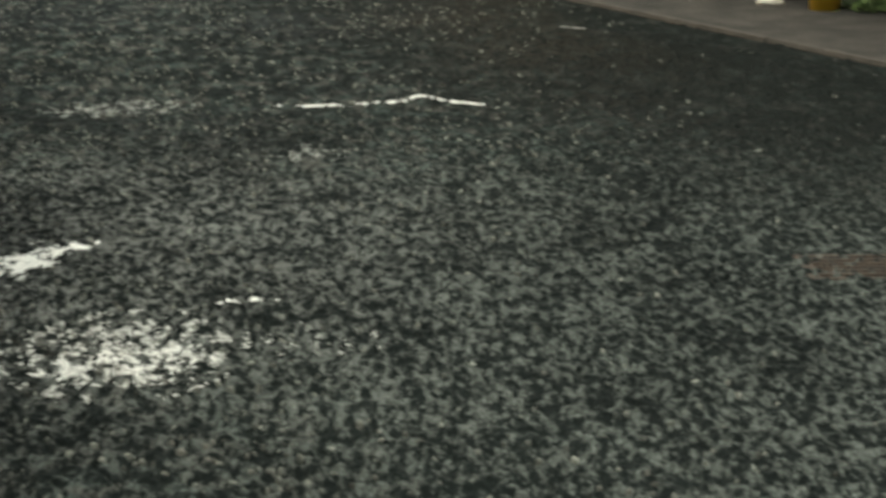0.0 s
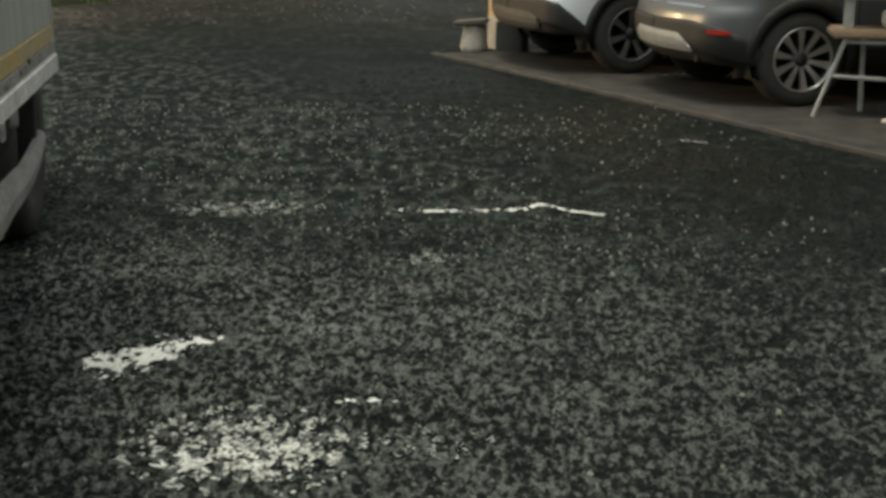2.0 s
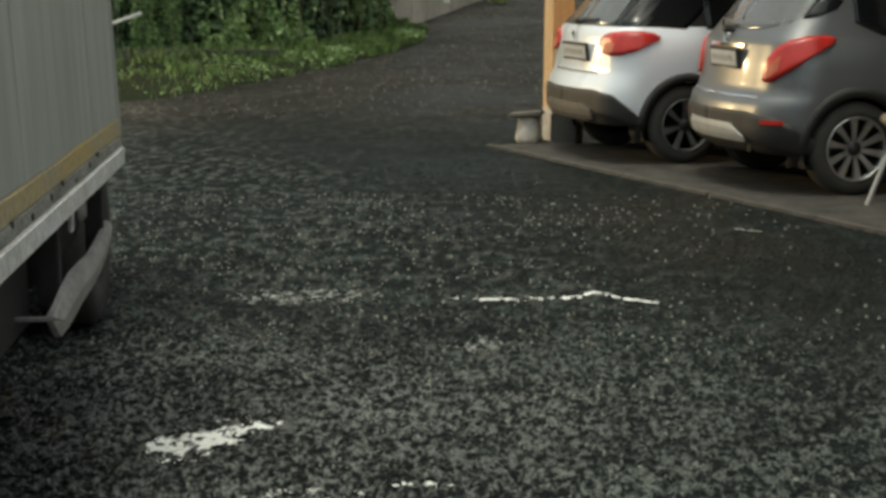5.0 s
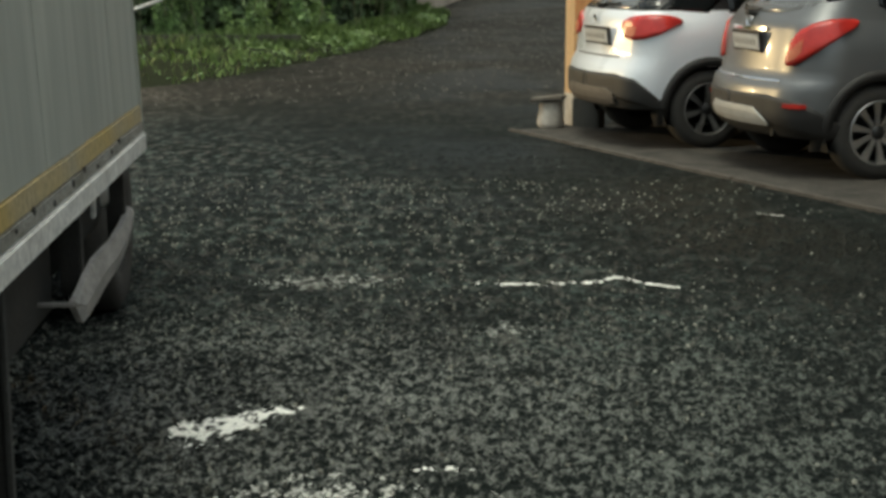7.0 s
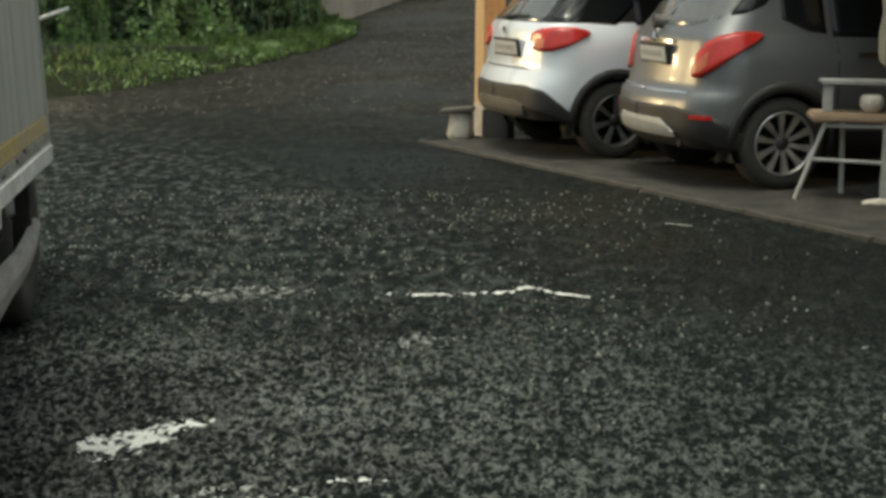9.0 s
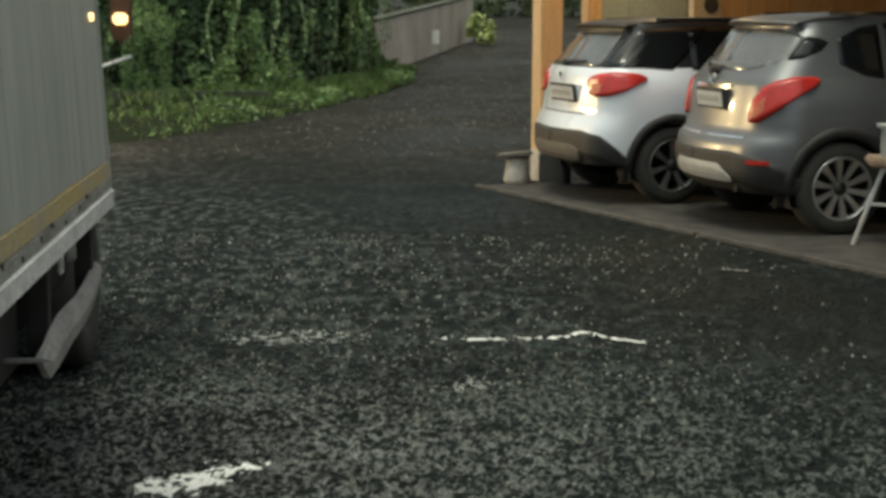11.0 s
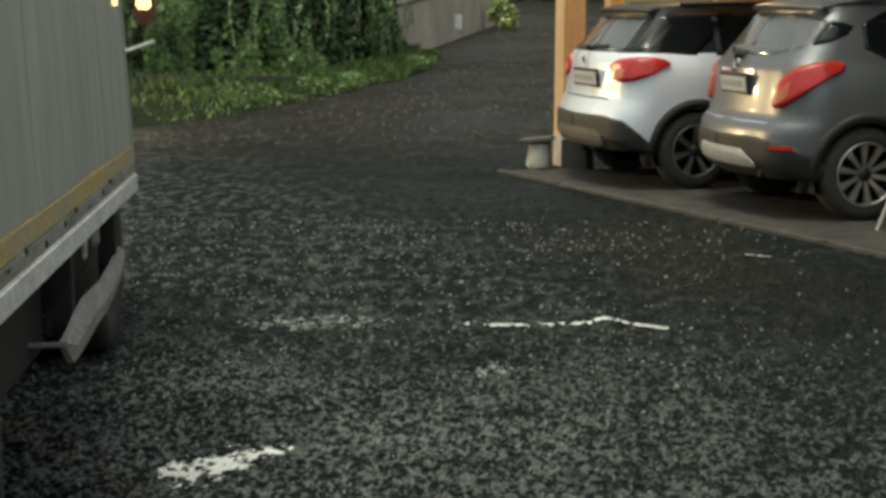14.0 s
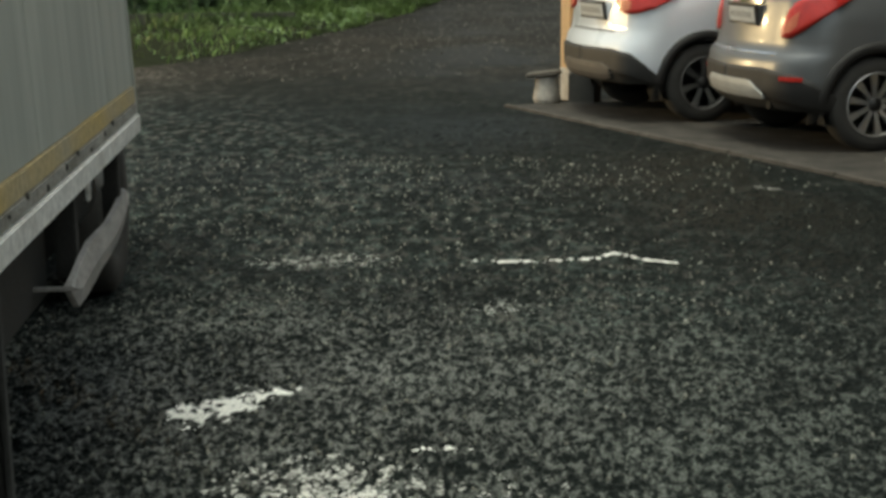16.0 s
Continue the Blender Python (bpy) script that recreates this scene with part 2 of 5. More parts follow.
SEAT_WOOD = mat("weathered_seat_wood", (0.42, 0.31, 0.21), 0.65, 0, (0.30, 0.21, 0.14), 4, 50, 0.2, 0.8, stretch=(1, 6, 6))
YELLOW = mat("yellow_plastic", (0.95, 0.66, 0.07), 0.4, 0, (0.85, 0.52, 0.05), 6, 60, 0, 0.3)
MARKING = mat("worn_white_paint", (0.88, 0.88, 0.84), 0.7, 0, (0.8, 0.8, 0.75), 14, 120, 0.2, 0.5, random=-0.15)
FAINT_MARKING = mat("faint_worn_paint", (0.40, 0.41, 0.385), 0.8, 0, (0.27, 0.28, 0.26), 20, 140, 0.2, 0.8, random=-0.35)
DULL_MARKING = mat("thin_worn_paint", (0.64, 0.64, 0.60), 0.8, 0, (0.42, 0.42, 0.39), 20, 140, 0.2, 0.8, random=-0.35)
PALE_CHIP = mat("pale_chipping", (0.17, 0.185, 0.16), 0.7, 0, (0.15, 0.14, 0.12), 4, 200, 0.2, 0.8, spec=0.3, random=-0.7)
AMBER = mat("amber_brown_mirror", (0.20, 0.10, 0.06), 0.4, 0, (0.12, 0.07, 0.045), 6, 60, 0, 0.4)
WARM_GLOW = mat("warm_glow", (0.9, 0.8, 0.6), 0.4, 0, None, 5, 40, 0, 0.1, emit=(1.0, 0.62, 0.28), glow=2.2)
PALE_PANEL = mat("grey_green_panel", (0.38, 0.46, 0.47), 0.6, 0, (0.32, 0.39, 0.40), 2, 30, 0.05, 0.5)
CREAM = mat("cream_paint", (0.62, 0.55, 0.42), 0.6, 0, (0.52, 0.45, 0.33), 4, 40, 0.05, 0.5)
PALE_LEAF = mat("ivy_leaf_highlight", (0.34, 0.42, 0.20), 0.5, 0, (0.20, 0.29, 0.11), 3, 20, 0, 0.8, random=-0.4)
STRAW_LEAF = mat("yellow_green_leaf", (0.46, 0.50, 0.18), 0.5, 0, (0.28, 0.36, 0.10), 3, 20, 0, 0.8, random=-0.4)
CANVAS = mat("beige_canvas", (0.55, 0.47, 0.36), 0.85, 0, (0.42, 0.35, 0.26), 4, 60, 0.3, 0.6)
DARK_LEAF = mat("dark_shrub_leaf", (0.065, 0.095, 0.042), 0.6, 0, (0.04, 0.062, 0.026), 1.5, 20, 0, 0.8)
DARKENED_CONCRETE = mat("darkened_concrete", (0.075, 0.075, 0.055), 0.9, 0, (0.045, 0.05, 0.032), 6, 40, 0.4, 0.8)
LITTER = mat("brown_leaf_litter", (0.095, 0.088, 0.074), 0.8, 0, (0.06, 0.055, 0.046), 2, 40, 0, 0.6, random=-0.6)
# Darker copy of the ivy leaf, with the hedge's inner shade in its colour.
SHADE_LEAF = mat("shaded_ivy_leaf", (0.085, 0.135, 0.05), 0.6, 0, (0.045, 0.085, 0.03), 1.0, 20, 0, 0.8, random=-0.5)
TWIG = mat("pale_twig", (0.22, 0.22, 0.12), 0.8, 0, (0.14, 0.14, 0.08), 5, 40, 0, 0.5)
RUST = mat("rusty_iron", (0.085, 0.062, 0.045), 0.75, 0.2, (0.05, 0.04, 0.033), 12, 70, 0.4, 0.9)


# ---- mesh helpers ----
def link_mesh(name, bm, material, parent=None, label="", smooth=False):
    me = bpy.data.meshes.new(name)
    bmesh.ops.recalc_face_normals(bm, faces=bm.faces[:])
    bm.to_mesh(me)
    bm.free()
    me.materials.append(material)
    if smooth:
        for f in me.polygons:
            f.use_smooth = True
    ob = new(name, me)
    if parent:
        ob.parent = parent
    if label:
        tagged(ob, label)
    return ob


def part(name, bm, material, parent, label="", smooth=False):
    return link_mesh(name, bm, material, parent, label, smooth)


def thing(name, label, category, m=None, group="", kind=""):
    ob = new(name)
    if m:
        ob.matrix_world = m
    return tagged(ob, label, category, group, kind)


def box(x0, x1, y0, y1, z0, z1, bevel=0.01, bm=None, m=None):
    bm = bm or bmesh.new()
    vs = [bm.verts.new((x, y, z)) for z in (z0, z1) for y in (y0, y1) for x in (x0, x1)]
    if m:
        for v in vs:
            v.co = m @ v.co
    fs = [bm.faces.new([vs[i] for i in q]) for q in ((0, 1, 3, 2), (4, 6, 7, 5), (0, 4, 5, 1), (2, 3, 7, 6), (0, 2, 6, 4), (1, 5, 7, 3))]
    if bevel:
        es = list({e for f in fs for e in f.edges})
        bmesh.ops.bevel(bm, geom=es, offset=bevel, segments=2, affect="EDGES")
    return bm


def tube(a, c, r, n=10, bm=None, r2=None):
    bm = bm or bmesh.new()
    a, c = Vector(a), Vector(c)
    q = (c - a).to_track_quat("Z", "Y")
    rings = []
    for p, rad in ((a, r), (c, r if r2 is None else r2)):
        rings.append([bm.verts.new(p + q @ Vector((rad * math.cos(k * math.tau / n), rad * math.sin(k * math.tau / n), 0))) for k in range(n)])
    for k in range(n):
        bm.faces.new((rings[0][k], rings[0][(k + 1) % n], rings[1][(k + 1) % n], rings[1][k]))
    bm.faces.new(rings[0][::-1])
    bm.faces.new(rings[1])
    return bm


def lathe(profile, n=48, axis="y", bm=None):
    """profile: (radius, along) pairs, turned round the axis."""
    bm = bm or bmesh.new()
    rings = []
    for r, h in profile:
        ring = []
        for k in range(n):
            c, s = r * math.cos(k * math.tau / n), r * math.sin(k * math.tau / n)
            ring.append(bm.verts.new((c, h, s) if axis == "y" else (c, s, h)))
        rings.append(ring)
    for a, c in zip(rings, rings[1:]):
        for k in range(n):
            bm.faces.new((a[k], a[(k + 1) % n], c[(k + 1) % n], c[k]))
    return bm


def sheet(grid, bm=None):
    bm = bm or bmesh.new()
    vs = [[bm.verts.new(p) for p in row] for row in grid]
    for a, c in zip(vs, vs[1:]):
        for k in range(len(a) - 1):
            bm.faces.new((a[k], a[k + 1], c[k + 1], c[k]))
    return bm


def lerp(table, z):
    """Smooth table lookup: table is rows (key, value)."""
    if z <= table[0][0]:
        return table[0][1]
    for (a, u), (c, v) in zip(table, table[1:]):
        if z <= c:
            k = (z - a) / (c - a)
            return u + (v - u) * k
    return table[-1][1]


# ---- ground ----
def ground_z(x, y):
    """Level yard, and a lane that climbs behind it."""
    return 0.045 * (math.sqrt((y - 17) ** 2 + 4) + (y - 17)) / 2 if y < 400 else 17.3


def build_ground():
    xs = [-3000, -600, -150, -60] + [-30 + 1.0 * i for i in range(61)] + [60, 150, 600, 3000]
    ys = [-3000, -600, -100, -30, -10] + [0 + 1.0 * i for i in range(61)] + [80, 120, 400, 900, 3000]
    bm = sheet([[(x, y, ground_z(x, y)) for x in xs] for y in ys])
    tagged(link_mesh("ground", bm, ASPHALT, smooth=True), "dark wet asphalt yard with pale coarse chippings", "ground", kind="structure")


build_ground()


def lattice(rng, x, y, cell):
    """Smooth random heights between 0 and 1 over a lattice of the given cell."""
    long = cell * 1.4
    n, k = int((x.max() - x.min()) / cell) + 3, int((y.max() - y.min()) / long) + 3
    g = rng.random((k, n))
    u, v = (x - x.min()) / cell, (y - y.min()) / long
    i, j = np.floor(u).astype(int), np.floor(v).astype(int)
    fu, fv = u - i, v - j
    fu, fv = fu * fu * (3 - 2 * fu), fv * fv * (3 - 2 * fv)
    a = g[j[:, None], i[None, :]] * (1 - fu)[None, :] + g[j[:, None], i[None, :] + 1] * fu[None, :]
    c = g[j[:, None] + 1, i[None, :]] * (1 - fu)[None, :] + g[j[:, None] + 1, i[None, :] + 1] * fu[None, :]
    return a * (1 - fv)[:, None] + c * fv[:, None]


def rough_sheet(x0, x1, y0, y1, step, seed):
    """A stretch of the yard with its coarse stones as real relief."""
    rng = np.random.default_rng(seed)
    x, y = np.arange(x0, x1 + step / 2, step), np.arange(y0, y1 + step / 2, step)
    z = 0.40 * lattice(rng, x, y, 0.021) + 0.40 * lattice(rng, x, y, 0.0125) + 0.20 * lattice(rng, x, y, 0.008)
    ease = lambda v, a, c: np.clip((v - a) / (c - a), 0, 1) ** 2 * (3 - 2 * np.clip((v - a) / (c - a), 0, 1))
    sunk = 0.30 + 0.15 * ease(y, 4.5, 10.5)[:, None] + 0.045 * ease(x, 0.2, 2.0)[None, :]
    z = np.clip((z - sunk) / 0.42, 0, 1) * 0.021
    xx, yy = np.meshgrid(x + rng.uniform(-0.2, 0.2, len(x)) * step, y)
    into = (xx - EDGE_X) * 0.884 + (yy - EDGE_Y) * 0.467
    z = np.where((into > -0.21) & (xx > -0.15), -0.02, z + 0.001)
    z[0, :] = z[-1, :] = z[:, 0] = z[:, -1] = -0.004
    n, k = len(x), len(y)
    base = (np.arange(k - 1)[:, None] * n + np.arange(n - 1)[None, :]).ravel()
    quads = np.stack([base, base + 1, base + n + 1, base + n], 1)
    me = bpy.data.meshes.new("pavement")
    me.vertices.add(n * k)
    me.vertices.foreach_set("co", np.stack([xx, yy, z], 2).astype(np.float32).ravel())
    me.loops.add(quads.size)
    me.loops.foreach_set("vertex_index", quads.astype(np.int32).ravel())
    me.polygons.add(len(quads))
    me.polygons.foreach_set("loop_start", np.arange(0, quads.size, 4, dtype=np.int32))
    me.update(calc_edges=True)
    me.materials.append(ROUGH_ASPHALT)
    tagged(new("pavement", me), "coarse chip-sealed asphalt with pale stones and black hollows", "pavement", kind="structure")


EDGE_X, EDGE_Y = 0.05, 14.18
rough_sheet(-1.85, 1.95, 2.9, 4.6, 0.006, 1)
rough_sheet(-2.4, 2.5, 4.6, 6.6, 0.008, 5)
rough_sheet(-2.8, 3.2, 6.6, 9.5, 0.011, 2)
rough_sheet(-3.8, 3.2, 9.5, 13.0, 0.018, 3)
rough_sheet(-5.2, 1.2, 13.0, 17.0, 0.028, 4)

# ---- carport slab, posts and wall ----
EDGE_A, EDGE_D = Vector((0.05, 14.18, 0)), Vector((0.467, -0.884, 0)).normalized()
EDGE_N = Vector((-EDGE_D.y, EDGE_D.x, 0))  # into the carport


def edge_frame():
    """Along the slab's edge (x), into the carport (y)."""
    m = Matrix.Identity(4)
    m.col[0][:3], m.col[1][:3], m.col[3][:3] = EDGE_D, EDGE_N, EDGE_A
    return m


def build_carport():
    f = edge_frame()
    slab = thing("carport_floor", "packed earth and gravel carport floor, brown and dusty", "floor", f, kind="structure")
    part("slab", box(0.02, 12, -0.147, 9, -0.2, 0.02, 0.0), PACKED, slab)
    for i in range(10):
        part("kerb", box(0.02 + i * 1.2, 1.215 + i * 1.2, -0.225 + random.uniform(-0.012, 0.012), -0.15, -0.15, 0.028 + random.uniform(0, 0.008), 0.012), KERB, slab)
    wall = thing("wall_carport", "vertical timber board wall at the back of the carport", "wall", f, kind="structure")
    for i in range(31):
        part("board", box(-0.2 + i * 0.4, -0.2 + i * 0.4 + 0.39, 6.4, 6.43, 0.02, 2.9, 0.004), BOARD, wall)
    part("sheathing", box(-0.2, 12.2, 6.45, 6.6, -0.1, 2.9, 0), BOARD, wall)
    side = thing("wall_carport_side", "carport side wall of grey-green panels and pine boards", "wall", f, kind="structure")
    for i in range(3):
        part("panel", box(-0.2, -0.17, 1.28 + i * 0.36, 1.63 + i * 0.36, 0.0, 1.85, 0.004), PALE_PANEL, side, "grey-green panel")
    part("stud", box(-0.22, -0.12, 2.40, 2.75, 0.0, 2.9, 0.006), CREAM, side, "cream painted stud")
    part("lantern_hole", lathe([(0.001, 0.0), (0.08, 0.0), (0.09, -0.02)], 20, "y"), BLOCK, side, "dark round fitting").matrix_local = pose(-0.115, 2.6, 1.76, 0, 0, 90)
    for i in range(12):
        part("board", box(-0.2, -0.17, 2.78 + i * 0.3, 3.07 + i * 0.3, 0.0, 1.85, 0.004), PINE, side)
    roof = thing("ceiling_carport", "timber carport roof on beams", "roof", f, kind="structure")
    part("deck", box(-0.3, 12.4, 0.62, 6.6, 2.9, 3.0, 0), BOARD, roof)
    part("beam", box(-0.24, 12.2, 0.56, 0.76, 2.7, 2.9, 0.01), PINE, roof)


build_carport()


def build_unseen_walls():
    """Unseen walls added beside and behind the path, to close and shade the yard."""
    h = thing("wall_unseen", "unseen plain wall added to close and shade the yard", "wall", kind="structure")
    part("wall", box(6.6, 6.9, -7.0, 5.2, -0.2, 2.6, 0), CONCRETE, h)
    part("wall", box(6.9, 13.0, 4.9, 5.2, -0.2, 2.6, 0), CONCRETE, h)
    part("wall", box(-3.0, 6.6, -7.3, -7.0, -0.2, 2.6, 0), CONCRETE, h)
    part("eaves", box(6.4, 13.0, -7.6, 5.5, 2.6, 2.75, 0), BOARD, h)


build_unseen_walls()


def build_post(u, v, du, dv, label, height=2.7):
    post = thing("carport_post", label, "post", edge_frame() @ pose(u, v, 0), group="carport posts")
    part("shaft", box(-du / 2, du / 2, -dv / 2, dv / 2, 0.015, height, 0.008), PINE, post)
    part("foot_wrap", box(-du / 2 - 0.004, du / 2 + 0.004, -dv / 2 - 0.004, dv / 2 + 0.004, 0.016, 0.34, 0.006), SACK, post, "pale worn paint round the foot")
    part("foot_plate", box(-du / 2 - 0.01, du / 2 + 0.01, -dv / 2 - 0.01, dv / 2 + 0.01, 0.0, 0.015, 0.003), CHASSIS, post)
    return post


build_post(-0.145, 0.675, 0.19, 0.24, "heavy planed pine post at the carport corner")
build_post(-0.15, 1.18, 0.15, 0.15, "square pine post beside the carport side wall")


# ---- cars ----
class Body:
    """A car's skin: at every height a rounded outline, from the rear (x = 0) forwards; y to the left, z up."""

    def __init__(self, rear, front, width, radius, bow):
        self.rear, self.front, self.width, self.radius, self.bow = rear, front, width, radius, bow

    def dims(self, z):
        return lerp(self.rear, z), lerp(self.front, z), lerp(self.width, z), lerp(self.radius, z)

    def back(self, s, z, side=-1):
        """The point s metres from the middle of the rear along the outline."""
        xr, xf, w, r = self.dims(z)
        a, q = w - r, r * math.pi / 2
        if s <= a:
            return Vector((xr + self.bow * (s / a) ** 2, side * s, z))
        if s <= a + q:
            t = (s - a) / r
            return Vector((xr + self.bow + r * (1 - math.cos(t)), side * (a + r * math.sin(t)), z))
        return Vector((xr + self.bow + r + s - a - q, side * w, z))

    def flank(self, x, z, side=-1):
        """The point of the side at x."""
        xr, xf, w, r = self.dims(z)
        d = xr + self.bow + r - x
        if d <= 0:
            return Vector((x, side * w, z))
        d = min(d, r)
        return Vector((x, side * (w - r + math.sqrt(max(r * r - d * d, 0))), z))

    def ring(self, z, n_rear=8, n_corner=8, n_side=70):
        xr, xf, w, r = self.dims(z)
        a, q = w - r, r * math.pi / 2
        half = [self.back(a * i / n_rear, z) for i in range(n_rear)]
        half += [self.back(a + q * i / n_corner, z) for i in range(n_corner)]
        x0, x1 = xr + self.bow + r, max(xf - 0.35, xr + self.bow + r + 0.05)
        half += [Vector((x0 + (x1 - x0) * i / n_side, -w, z)) for i in range(n_side)]
        fr = max(min(0.35, xf - x1), 0.02)
        for i in range(9):
            t = i / 8 * math.pi / 2
            half.append(Vector((x1 + fr * math.sin(t), -(w - 0.35 * w) - 0.35 * w * math.cos(t), z)))
        half.append(Vector((xf + 0.02, 0, z)))
        other = [Vector((p.x, -p.y, p.z)) for p in half[-2:0:-1]]
        return half + other


def patch(chart, rows, offset, n=10, m=4, thick=0.012, side=-1):
    """A raised piece lying on the skin. rows: (u, z low, z high) along the chart; it stands out by offset."""
    us = [r[0] for r in rows]
    lo, hi = [(r[0], r[1]) for r in rows], [(r[0], r[2]) for r in rows]
    stops = sorted(set(us + [us[0] + (us[-1] - us[0]) * i / n for i in range(n + 1)]))

    def place(u, z, d):
        e = 0.004
        p = chart(u, z, side)
        nrm = (chart(u + e, z, side) - chart(u - e, z, side)).cross(chart(u, z + e, side) - chart(u, z - e, side))
        if nrm.length < 1e-12:
            nrm = Vector((0, side, 0))
        nrm.normalize()
        out = Vector((-0.4, side, 0.1))
        if nrm.dot(out) < 0:
            nrm = -nrm
        return p + nrm * d

    grid, under = [], []
    for u in stops:
        a, c = lerp(lo, u), lerp(hi, u)
        grid.append([place(u, a + (c - a) * j / m, offset) for j in range(m + 1)])
        under.append([place(u, a + (c - a) * j / m, offset - thick) for j in range(m + 1)])
    bm = bmesh.new()
    top = [[bm.verts.new(p) for p in row] for row in grid]
    low = [[bm.verts.new(p) for p in row] for row in under]
    for i in range(len(stops) - 1):
        for j in range(m):
            bm.faces.new((top[i][j], top[i + 1][j], top[i + 1][j + 1], top[i][j + 1]))
        for j in (0, m):
            bm.faces.new((top[i][j], top[i + 1][j], low[i + 1][j], low[i][j]))
    for i in (0, len(stops) - 1):
        for j in range(m):
            bm.faces.new((top[i][j], top[i][j + 1], low[i][j + 1], low[i][j]))
    return bm


def arch_ring(skin, xc, zc, r0, r1, offset, side, a0=-20, a1=200, n=28):
    """The plastic edging round a wheel opening."""
    bm = bmesh.new()
    rows = []
    for i in range(n + 1):
        t = radians(a0 + (a1 - a0) * i / n)
        row = []
        for r, d in ((r0, -0.05), (r0, offset), ((r0 + r1) / 2, offset + 0.006), (r1, offset), (r1, -0.01)):
            x, z = xc + r * math.cos(t), max(zc + r * math.sin(t), 0.16)
            p = skin.flank(x, z, side)
            row.append(bm.verts.new(p + Vector((0, side * d, 0))))
        rows.append(row)
    for a, c in zip(rows, rows[1:]):
        for k in range(4):
            bm.faces.new((a[k], a[k + 1], c[k + 1], c[k]))
    return bm


def build_wheel(car, x, y, radius, rim, spokes, side, face):
    """Tyre, rim, spokes and hub, its axle along y."""
    hub = part("wheel", lathe([(0.001, 0.02), (0.035, 0.02), (0.04, 0.0), (0.04, -0.05)], 20), RIM_DARK, car)
    hub.location = (x, y, radius)
    if side > 0:
        hub.rotation_euler = (0, 0, math.pi)
    w = 0.108
    k = radius
    tyre = lathe([(rim, -w + 0.0), (rim + 0.02, -w - 0.006), (k - 0.05, -w - 0.008), (k - 0.02, -w + 0.006), (k, -w + 0.03), (k + 0.002, 0), (k, w - 0.03), (k - 0.02, w - 0.006), (rim + 0.02, w), (rim, w)], 56)
    part("tyre", tyre, TYRE, hub, smooth=True)
    barrel = lathe([(rim + 0.004, -w + 0.002), (rim - 0.012, -w + 0.004), (rim - 0.02, -w + 0.05), (rim - 0.03, w - 0.04), (0.03, w - 0.05)], 48)
    part("barrel", barrel, RIM_DARK, hub, smooth=True)
    lip = lathe([(rim + 0.006, -w + 0.002), (rim + 0.004, -w - 0.008), (rim - 0.012, -w - 0.006), (rim - 0.014, -w + 0.02)], 48)
    part("rim", lip, face, hub, smooth=True)
    for i in range(spokes):
        a = math.tau * i / spokes + 0.2
        m = Matrix.Rotation(a, 4, "Y")
        bm = bmesh.new()
        pts = []
        for rr, hw, yy in ((0.03, 0.016, -w + 0.030), (rim * 0.55, 0.017, -w + 0.012), (rim - 0.008, 0.030, -w + 0.004)):
            pts.append([bm.verts.new(m @ Vector((rr, yy + d, s * hw))) for s, d in ((-1, 0), (1, 0), (1, 0.03), (-1, 0.03))])
        for p, q in zip(pts, pts[1:]):
            for j in range(4):
                bm.faces.new((p[j], p[(j + 1) % 4], q[(j + 1) % 4], q[j]))
        bm.faces.new(pts[-1])
        part("spoke", bm, face, hub)
    part("cap", lathe([(0.001, -w + 0.012), (0.045, -w + 0.014), (0.055, -w + 0.03), (0.055, -w + 0.06)], 20), RIM_DARK, hub, smooth=True)
    return hub


def build_shell(car, skin, levels, paint, axles, arch, clad_z, clad_label, belt, roof, roof_label):
    """Painted skin with the wheel openings cut out, and the black lower edge."""
    for name, material, z0, z1, label in (("lower_cladding", PLASTIC, levels[0], clad_z, clad_label), ("body", paint, clad_z, belt, ""), ("cabin", roof, belt, levels[-1], roof_label)):
        if z1 <= z0:
            continue
        bm = bmesh.new()
        zs = sorted({z0, z1, *[z for z in levels if z0 < z < z1]})
        rings = [[bm.verts.new(p) for p in skin.ring(z)] for z in zs]
        for a, c in zip(rings, rings[1:]):
            n = len(a)
            for k in range(n):
                quad = (a[k], a[(k + 1) % n], c[(k + 1) % n], c[k])
                mid = sum((v.co for v in quad), Vector()) / 4
                if abs(mid.y) > 0.5 and any(math.hypot(mid.x - ax, mid.z - az) < arch + 0.02 for ax, az in axles):
                    continue
                bm.faces.new(quad)
        if name != "body":
            bm.faces.new(rings[-1] if name == "cabin" else rings[0])
        part(name, bm, material, car, label, smooth=True)
    for ax, az in axles:
        for s in (-1, 1):
            well = lathe([(arch + 0.03, 0.02), (arch + 0.03, 0.30), (0.05, 0.30)], 32)
            for v in well.verts:
                v.co = Vector((ax + v.co.x, s * (lerp(skin.width, 0.5) - v.co.y - 0.01), max(az + v.co.z, 0.2)))
            part("wheel_well", well, CHASSIS, car, "black wheel well lining")
            part("arch_trim", arch_ring(skin, ax, az, arch - 0.005, arch + 0.075, 0.012, s), PLASTIC, car, smooth=True)


def strip(skin_chart, u0, u1, z0, z1, material, car, name, label="", off=0.006, side=-1, n=8, m=3):
    return part(name, patch(skin_chart, [(u0, z0, z1), (u1, z0, z1)], off, n, m, side=side), material, car, label, smooth=False)


